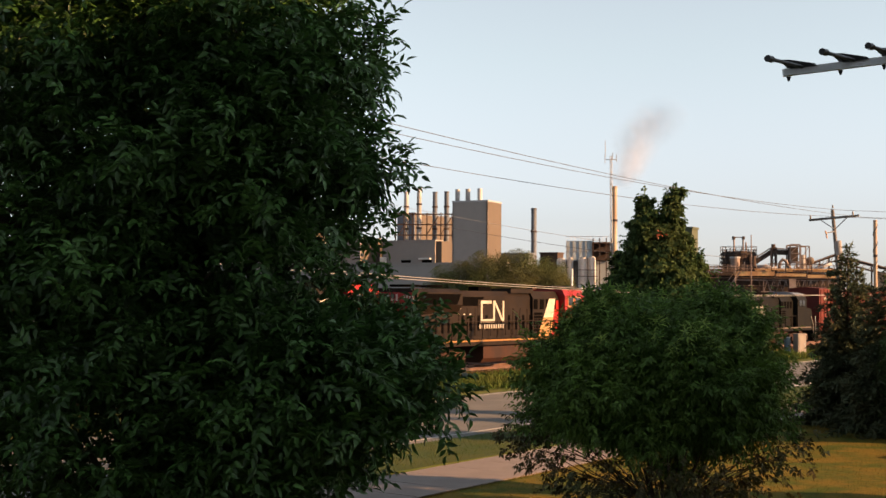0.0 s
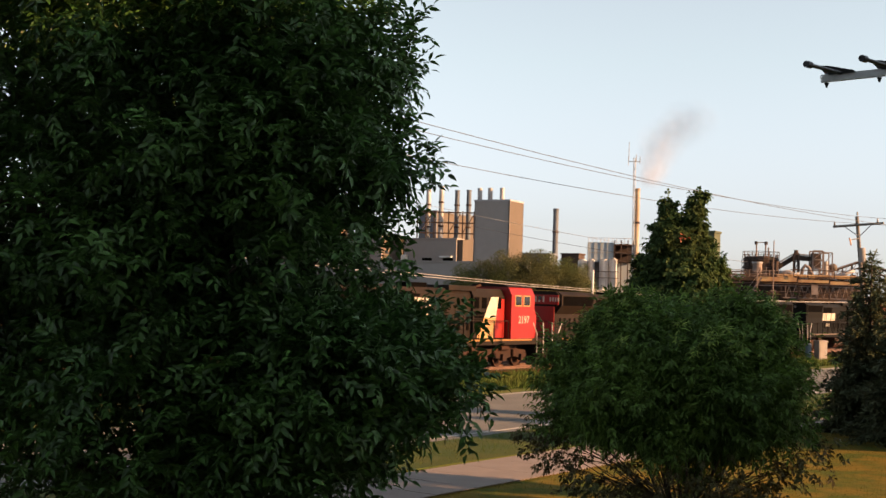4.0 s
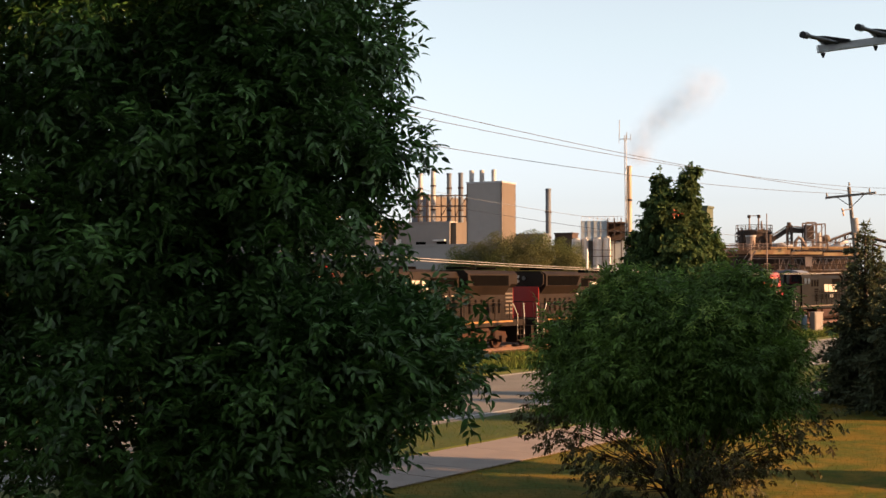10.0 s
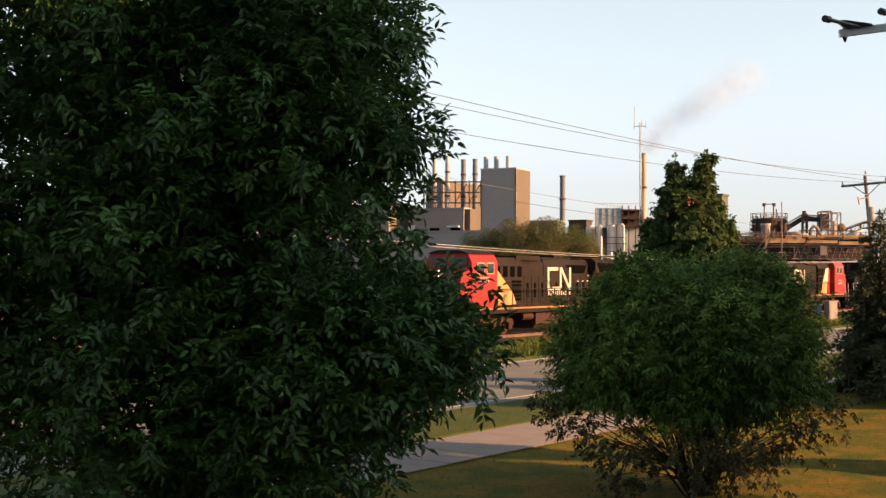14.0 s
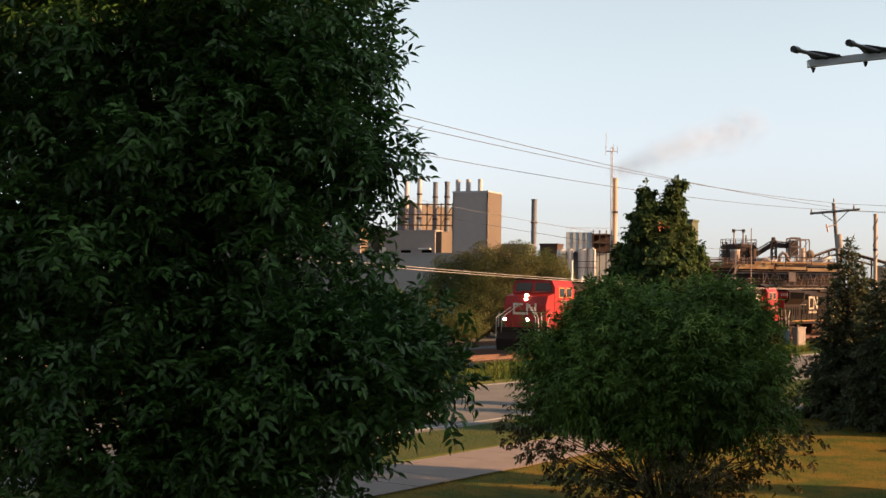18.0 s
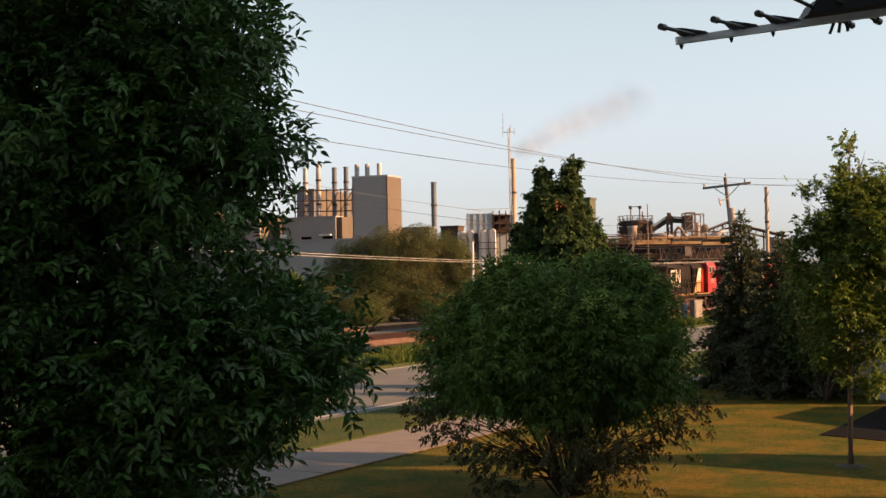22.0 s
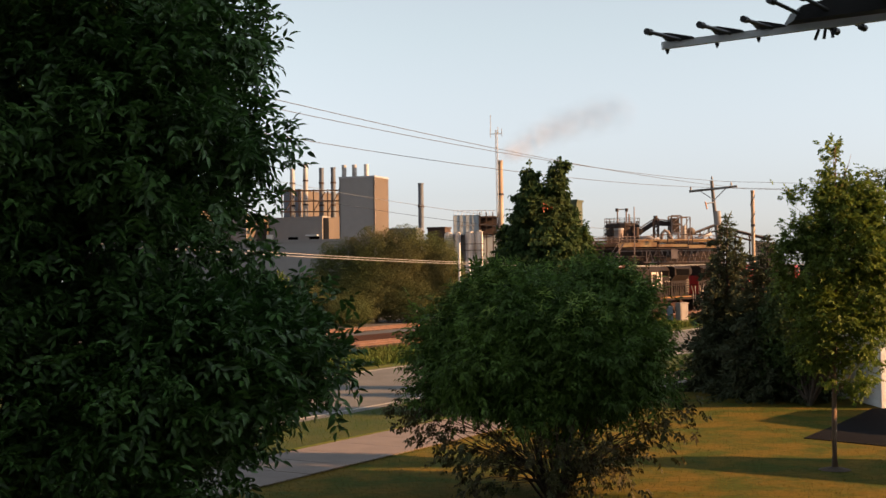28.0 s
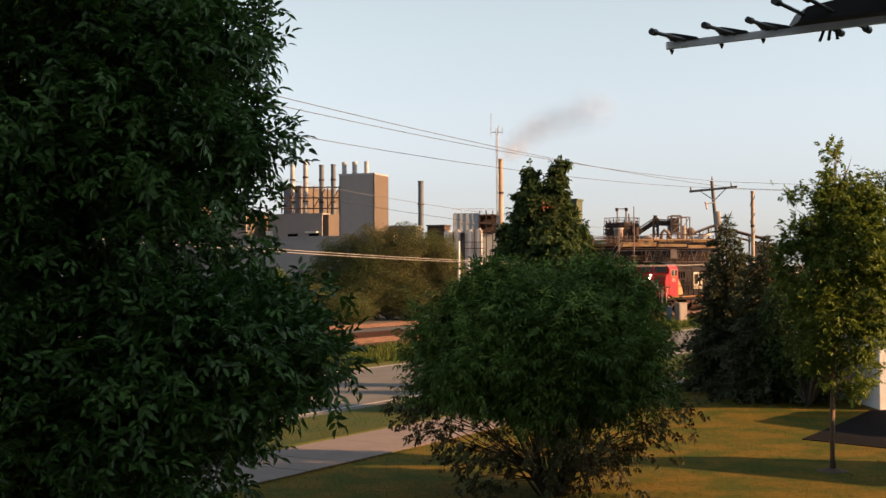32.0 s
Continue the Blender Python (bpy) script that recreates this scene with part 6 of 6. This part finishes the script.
        z0, z1 = rng.choice(((5.8, 7.7), (5.8, 7.5), (8.62, 9.9), (8.62, 9.5)))
        part("hanger", box(B(), x - 0.045, x + 0.045, 174.15, 174.25, z0, z1), rng.choice((M_RUST, M_FRAME, M_DARKRUST)), t)
    for x, z, w in ((30.3, 9.3, 0.5), (33.9, 9.1, 0.7), (36.8, 9.4, 0.45), (39.4, 9.2, 0.6)):
        part("motor_box", box(B(), x - w / 2, x + w / 2, 175.6, 176.3, 8.62, z), rng.choice((M_RUST, M_BEAM, M_FRAME)), t, bevel=0.04)
    part("stair", extrude(B(), [(24.6, 5.4), (24.9, 5.4), (27.0, 8.5), (26.7, 8.5)], 173.9, 174.1), M_FRAME, t)
    part("stair_rail", rod(B(), (24.6, 174.0, 6.4), (26.8, 174.0, 9.5), 0.05, 5), M_FRAME, t)
    for x0, x1, z in ((29.4, 31.6, 9.0), (32.4, 34.5, 8.95), (37.0, 40.2, 8.85)):
        part("stored_beam", box(B(), x0, x1, 176.7, 177.1, 8.62, z + 0.1), M_BEAM, t, bevel=0.05)
    return t


truss_gantry()

# ---- street furniture ----
POLE_N = -20.5


def line_point(s, z=0.0, off=0.0):
    p = RU * s + RN * (POLE_N + off)
    return Vector((p.x, p.y, z))


def utility_pole(base, lean):
    t = thing("utility_pole", "leaning grey wooden utility pole with a crossarm", "utility pole", Matrix.Translation(base + Vector((0, 0, 0.3))) @ pose(0, 0, 0, 0, lean, 0))
    part("post", rod(B(), (0, 0, -0.8), (0, 0, 8.9), 0.14, 12, 0.09), M_POLE, t)
    a = RN
    part("crossarm", rod(B(), tuple(a * -1.3 + Vector((0, -0.15, 8.47))), tuple(a * 1.3 + Vector((0, -0.15, 8.43))), 0.07, 6), M_POLE, t)
    for k in (-1, 1):
        part("brace", rod(B(), tuple(a * k * 0.75 + Vector((0, -0.15, 8.45))), (0, -0.13, 7.85), 0.025, 5), M_STEEL, t)
    for k in (-1.22, 0.0, 1.0):
        z = 8.95 if k == 0 else 8.52 - 0.015 * k
        part("insulator", rod(B(), tuple(a * k + Vector((0, -0.15, z))), tuple(a * k + Vector((0, -0.15, z + 0.18))), 0.055, 8, 0.035), M_INSUL, t)
    part("transformer", rod(B(), (0.05, -0.35, 6.5), (0.05, -0.35, 7.25), 0.17, 14), M_SIDING, t, "grey transformer can")
    part("side_arm", rod(B(), (0, -0.1, 7.75), (-0.5, -0.2, 7.7), 0.03, 5), M_STEEL, t)
    part("cutout", rod(B(), (-0.5, -0.2, 7.82), (-0.44, -0.2, 7.42), 0.04, 6), M_RAIL, t)
    return t


S_POLE = 64.6
utility_pole(line_point(S_POLE), -5.0)
utility_pole(line_point(S_POLE - 52), 0.0)
FAR_POLE = Vector((52.0, 72.0, 0.0))
utility_pole(FAR_POLE, 0.0)


def wire(name, a, b, sag, r, mat, label):
    bm = B()
    pts = [Vector(a).lerp(Vector(b), k / 24) - Vector((0, 0, 4 * sag * (k / 24) * (1 - k / 24))) for k in range(25)]
    tube(bm, pts, [r] * 25, 5)
    return tagged(part(name, bm, mat), label, "wire")


for off, z0, z1, z2, sag in ((0.0, 9.25, 9.1, 9.2, 0.55), (1.0, 9.3, 8.7, 8.8, 0.5), (-1.22, 8.7, 8.85, 8.6, 0.55)):
    wire("power_wire", line_point(S_POLE - 52, z0, off), line_point(S_POLE - 0.4, z1, off), sag, 0.010, M_WIRE, "thin dark power wire along the road")
    wire("power_wire", line_point(S_POLE - 0.4, z1, off), FAR_POLE + RN * off + Vector((0, 0, z2 + 0.3)), sag * 0.6, 0.010, M_WIRE, "thin dark power wire along the road")
for dz in (0.0, 0.08):
    wire("telephone_cable", line_point(S_POLE - 52, 5.35 + dz, 0.2), line_point(S_POLE - 0.3, 4.75 + dz * 0.4, 0.2), 0.42, 0.009, M_CABLE, "pale sunlit telephone cable along the road")
wire("telephone_cable", line_point(S_POLE - 0.3, 4.75, 0.2), FAR_POLE + Vector((0, 0, 5.2)), 0.4, 0.022, M_CABLE, "pale sunlit telephone cable along the road")
wire("feeder_wire", (-14.0, 110, 12.9), (16.0, 112, 8.3), 0.35, 0.018, M_CABLE, "thin wire crossing in front of the works")
wire("feeder_wire", (-14.0, 110, 11.8), (16.0, 112, 7.5), 0.35, 0.018, M_WIRE, "thin wire crossing in front of the works")


def lamp_post():
    t = thing("post", "pair of weathered pale posts beside the yard", "post")
    part("tall_post", rod(B(), (2.2, 100, 0), (2.2, 100, 6.9), 0.09, 8), M_PALE, t)
    part("short_post", rod(B(), (3.0, 100.2, 0), (3.0, 100.2, 5.6), 0.14, 8, 0.11), M_PALE, t)
    part("brace", rod(B(), (2.2, 100, 2.8), (3.4, 100.2, 3.8), 0.1, 6), M_PALE, t)
    return t


lamp_post()


def cabinets():
    t = thing("signal_cabinet", "pale sunlit signal cabinet beside the track", "cabinet", pose(20.05, 100, 0.1, 0, 0, 30))
    part("body", box(B(), -0.4, 0.4, -0.3, 0.3, 0, 1.7), M_CABINET, t, bevel=0.03)
    part("lid", box(B(), -0.45, 0.45, -0.35, 0.35, 1.7, 1.79), M_CABINET, t, bevel=0.02)
    part("door", box(B(), -0.33, 0.33, -0.33, -0.3, 0.15, 1.55), M_CABINET, t, bevel=0.01)
    part("handle", box(B(), 0.2, 0.25, -0.37, -0.33, 0.8, 1.0), M_STEEL, t)
    u = thing("barrel", "blue-grey barrel beside the cabinet", "barrel", pose(19.1, 100, 0.1))
    part("body", rod(B(), (0, 0, 0), (0, 0, 1.45), 0.25, 16), M_CABINET_BLUE, u, bevel=0.03)
    part("lid", rod(B(), (0, 0, 1.45), (0, 0, 1.52), 0.27, 16), M_STEEL, u)
    part("post", rod(B(), (-0.6, 0.2, 0), (-0.6, 0.2, 1.2), 0.06, 8), M_UNDER, u)


cabinets()


def antenna():
    """The rooftop aerial close to the lens: a boom with capped rods and a dark reflector."""
    t = thing("television_antenna", "aluminium television antenna with black capped rods", "antenna")
    a, b = Vector((0.588, 3.0, 4.838)), Vector((1.54, 3.0, 4.952))
    d = (b - a).normalized()
    rz = math.degrees(-math.atan2(d.z, d.x))
    boom = part("boom", box(B(), 0, (b - a).length, -0.0085, 0.0085, -0.0085, 0.0085), M_ALU, t, "square aluminium boom", bevel=0.002)
    boom.matrix_basis = Matrix.Translation(a) @ pose(0, 0, 0, 0, rz, 0)

    def on(x, z=0.0, y=0.0):
        return a + d * x + Vector((0, y, z))
    for x in (0.028, 0.15, 0.252):
        root, tip = on(x + 0.02, 0.008), on(x - 0.087, 0.012, -0.15)
        part("element", rod(B(), root, tip, 0.0045, 10), M_PLASTIC, t, "black rod")
        part("end_cap", rod(B(), tip + (tip - root).normalized() * -0.012, tip + (tip - root).normalized() * 0.011, 0.0078, 14), M_PLASTIC, t)
        bm = B()
        extrude(bm, [(-0.012, 0.0), (0.05, 0.0), (0.045, 0.006), (0.01, 0.016), (-0.012, 0.022), (-0.03, 0.024), (-0.02, 0.012)], -0.011, 0.011)
        br = part("bracket", bm, M_PLASTIC, t, "black plastic bracket", bevel=0.003)
        br.matrix_basis = Matrix.Translation(on(x, 0.006)) @ pose(0, 0, 0, 0, rz, 0)
        part("clip", rod(B(), on(x - 0.015, -0.011), on(x - 0.015, -0.022), 0.006, 8, 0.002), M_PLASTIC, t)
    for x in (0.345, 0.415, 0.56):
        p, q = on(x - 0.12, 0.046, -0.16), on(x + 0.12, 0.0, 0.12)
        part("element", rod(B(), p, q, 0.0048, 10), M_PLASTIC, t, "black rod")
        for e in (p, q):
            part("end_cap", rod(B(), e - (q - p).normalized() * 0.012, e + (q - p).normalized() * 0.012, 0.009, 14), M_PLASTIC, t)
    bm = B()
    extrude(bm, [(0.31, 0.012), (0.98, 0.012), (0.98, 0.10), (0.55, 0.075), (0.335, 0.045)], -0.05, 0.05)
    box_ = part("dipole_housing", bm, M_PLASTIC, t, "black dipole housing", bevel=0.004)
    box_.matrix_basis = Matrix.Translation(a) @ pose(0, 0, 0, 0, rz, 0)
    bm = B()
    for k in range(3):
        rod(bm, on(0.385 + k * 0.016, -0.01), on(0.375 + k * 0.022, -0.034), 0.004, 6)
    part("wing_nut", bm, M_PLASTIC, t)
    part("mast", rod(B(), (1.45, 3.05, 0), (1.45, 3.05, 5.3), 0.02, 12), M_ALU, t, "thin steel mast")
    bm = B()
    tube(bm, [on(0.62, 0.0), on(0.63, -0.04), on(0.645, -0.09), on(0.68, -0.13), on(0.75, -0.14), on(0.88, -0.1)], [0.0045] * 6, 6)
    part("coaxial_cable", bm, M_PLASTIC, t)
    return t


antenna()


# ---- neighbouring houses ----
def house(name, label, x0, x1, y0, y1, eave, ridge, garage=False):
    t = thing(name, label, "house")
    th = 0.2
    part("front_wall", box(B(), x0, x1, y0, y0 + th, 0, eave), M_VINYL, t)
    part("back_wall", box(B(), x0, x1, y1 - th, y1, 0, eave), M_VINYL, t)
    part("side_wall", box(B(), x0, x0 + th, y0 + th, y1 - th, 0, eave), M_VINYL, t)
    part("side_wall", box(B(), x1 - th, x1, y0 + th, y1 - th, 0, eave), M_VINYL, t)
    mid = (y0 + y1) / 2
    for s in (0, 1):
        e = y0 - 0.4 if s == 0 else y1 + 0.4
        part("roof", extrude(B(), [(e, eave - 0.1), (mid, ridge), (mid, ridge + 0.18), (e, eave + 0.08)], x0 - 0.4, x1 + 0.4, "x"), M_SHINGLE, t)
    for x in (x0, x1 - th):
        part("gable", extrude(B(), [(y0, eave), (y1, eave), (mid, ridge - 0.05)], x, x + th, "x"), M_VINYL, t)
    for x in (x0 - 0.03, x1 - 0.02):
        for y in (y0 - 0.03, y1 - 0.05):
            part("corner_board", box(B(), x, x + 0.08, y, y + 0.08, 0, eave), M_TRIM, t)
    if garage:
        for k in range(4):
            part("garage_door_panel", box(B(), x0 + 0.7, x0 + 5.0, y0 - 0.05, y0 - 0.005, 0.03 + k * 0.54, 0.53 + k * 0.54), M_TRIM, t, bevel=0.01)
        for k in range(18):
            part("clapboard", box(B(), x0 - 0.025, x0 - 0.005, y0 + 0.1, y1 - 0.1, 0.1 + k * 0.14, 0.225 + k * 0.14), M_VINYL, t)
    return t


house("neighbour_house", "white sided neighbouring house with attached garage", 13.95, 24, 38.6, 47.5, 2.6, 3.6, True)
# tall block out of view, added to keep the near trees shaded
house("apartment_house", "unseen tall pale house added to shade the near trees", 27, 60, -28, 13.0, 15.35, 16.15)
# low house out of view, added so its shadow covers the driveway
house("side_house", "unseen low white house added to shade the driveway", 18.9, 26, 31.2, 36.4, 2.3, 2.9)


def garden_shed():
    """An unseen lean-to, added to cast a wedge of shade on the lawn; its roof rises away from the lawn."""
    t = thing("garden_shed", "unseen white lean-to shed added to shade the lawn", "shed")
    x0, x1, y0, y1, lo, hi = 17.0, 20.5, 23.3, 26.0, 2.6, 4.4
    part("front_wall", box(B(), x0, x1, y0, y0 + 0.15, 0, lo), M_VINYL, t)
    part("back_wall", box(B(), x0, x1, y1 - 0.15, y1, 0, hi), M_VINYL, t)
    for x in (x0, x1 - 0.15):
        part("side_wall", extrude(B(), [(y0 + 0.15, 0), (y1 - 0.15, 0), (y1 - 0.15, hi - 0.1), (y0 + 0.15, lo)], x, x + 0.15, "x"), M_VINYL, t)
    part("roof", extrude(B(), [(y0 - 0.1, lo - 0.05), (y1 + 0.1, hi + 0.04), (y1 + 0.1, hi + 0.16), (y0 - 0.1, lo + 0.07)], x0 - 0.15, x1 + 0.15, "x"), M_SHINGLE, t)
    part("door", box(B(), x0 + 1.2, x0 + 2.1, y0 - 0.04, y0 - 0.004, 0.05, 2.05), M_TRIM, t, bevel=0.01)
    return t


garden_shed()
tagged(part("driveway", extrude(B(), [(9.5, 31.9), (13.2, 27.8), (19, 30.5), (19, 38.5), (13.6, 38.5), (11.4, 34.9)], 0.0, 0.02, "z"), M_DRIVE), "dark asphalt driveway to the garage", "driveway", kind="structure")


def own_house():
    """The wall behind the viewpoint, which closes the place."""
    t = thing("home", "grey sided house behind the viewpoint", "house")
    part("wall", box(B(), -9, 9, -1.6, -1.3, 0, 8.2), M_SIDING, t)
    part("eave", box(B(), -9.5, 9.5, -1.9, -0.7, 8.2, 8.4), M_TRIM, t)
    part("roof", extrude(B(), [(-0.7, 8.4), (-6, 11), (-11, 8.4)], -9.5, 9.5, "x"), M_SHINGLE, t)
    part("back_wall", box(B(), -9, 9, -10.6, -10.3, 0, 8.2), M_SIDING, t)
    part("side_wall", box(B(), -9, -8.7, -10.3, -1.6, 0, 8.2), M_SIDING, t)
    part("side_wall", box(B(), 8.7, 9, -10.3, -1.6, 0, 8.2), M_SIDING, t)
    return t


own_house()


def smoke():
    rng = np.random.default_rng(51)
    t = thing("smoke_plume", "thin pinkish grey smoke drifting from the stack", "smoke")
    puffs = []
    for k in range(8):
        bm = B()
        f = (k + 0.15) / 7.6
        size = 2.0 + 2.3 * f ** 0.8
        # a bulging half shell of vapour
        rings = [[bm.verts.new((0, -0.5 * size, 0))]]
        for i in range(1, 9):
            e = i / 8 * math.pi / 2
            rings.append([bm.verts.new((1.35 * size * math.sin(e) * math.cos(q * math.pi / 12), -0.5 * size * math.cos(e), size * math.sin(e) * math.sin(q * math.pi / 12))) for q in range(24)])
        for q in range(24):
            bm.faces.new((rings[0][0], rings[1][q], rings[1][(q + 1) % 24]))
            for lo, hi in zip(rings[1:], rings[2:]):
                bm.faces.new((lo[q], hi[q], hi[(q + 1) % 24], lo[(q + 1) % 24]))
        for v in bm.verts:
            v.co *= 1 + 0.15 * noise.noise(v.co * 0.9 + Vector((k, 0, 0)))
        puffs.append((part("puff", bm, M_SMOKE, t, smooth=True), f, rng.normal(size=3)))
    return t, puffs


PLUME, PUFFS = smoke()


# ---- what moves ----
def motions():
    rz = 90 - math.degrees(TRACK_AZ)
    for ob, facing, mid in TRAIN:
        rows = []
        for t, s in TAIL:
            p = TRACK0 + TU * (s + mid)
            rows.append((t, pose(p.x, p.y, RAIL_Z, 0, 0, rz if facing > 0 else rz + 180)))
        walk(ob, rows)
        start = TAIL[0][1]
        for w in ob.children_recursive:
            if w.name.startswith("wheelset"):
                r = w.location.z
                at = w.location.copy()
                turn = []
                for k in range(161):
                    t = k * 0.2
                    s = np.interp(t, [q[0] for q in TAIL], [q[1] for q in TAIL])
                    turn.append((t, Matrix.Translation(at) @ pose(0, 0, 0, 0, facing * math.degrees((s - start) / r), 0)))
                walk(w, turn)
    for ob, f, j in PUFFS:
        rows = []
        for k, (t, dx, dz) in enumerate(((0, 6, 11), (6, 7.5, 11.5), (9, 9.5, 13), (13, 14, 12.5), (16.5, 18, 10), (19, 21, 7.5), (23, 19, 9), (28, 18, 7.5), (32, 14, 8))):
            drift = max(0.0, f ** 1.4 + 0.02 * math.sin(k * 1.3 + 9 * f))
            x = 12.4 + dx * drift + j[0] * 0.3 * f + 0.4 * math.sin(k + 7 * f)
            z = 24.2 + dz * drift ** 0.8 + j[2] * (0.1 + 0.45 * f) + 0.3 * math.sin(1.7 * k + 11 * f) * f
            rows.append((t, pose(x, 206 + j[1] * 0.8, z, 0, 0, 20 * math.sin(k + 5 * f))))
        walk(ob, rows)


motions()
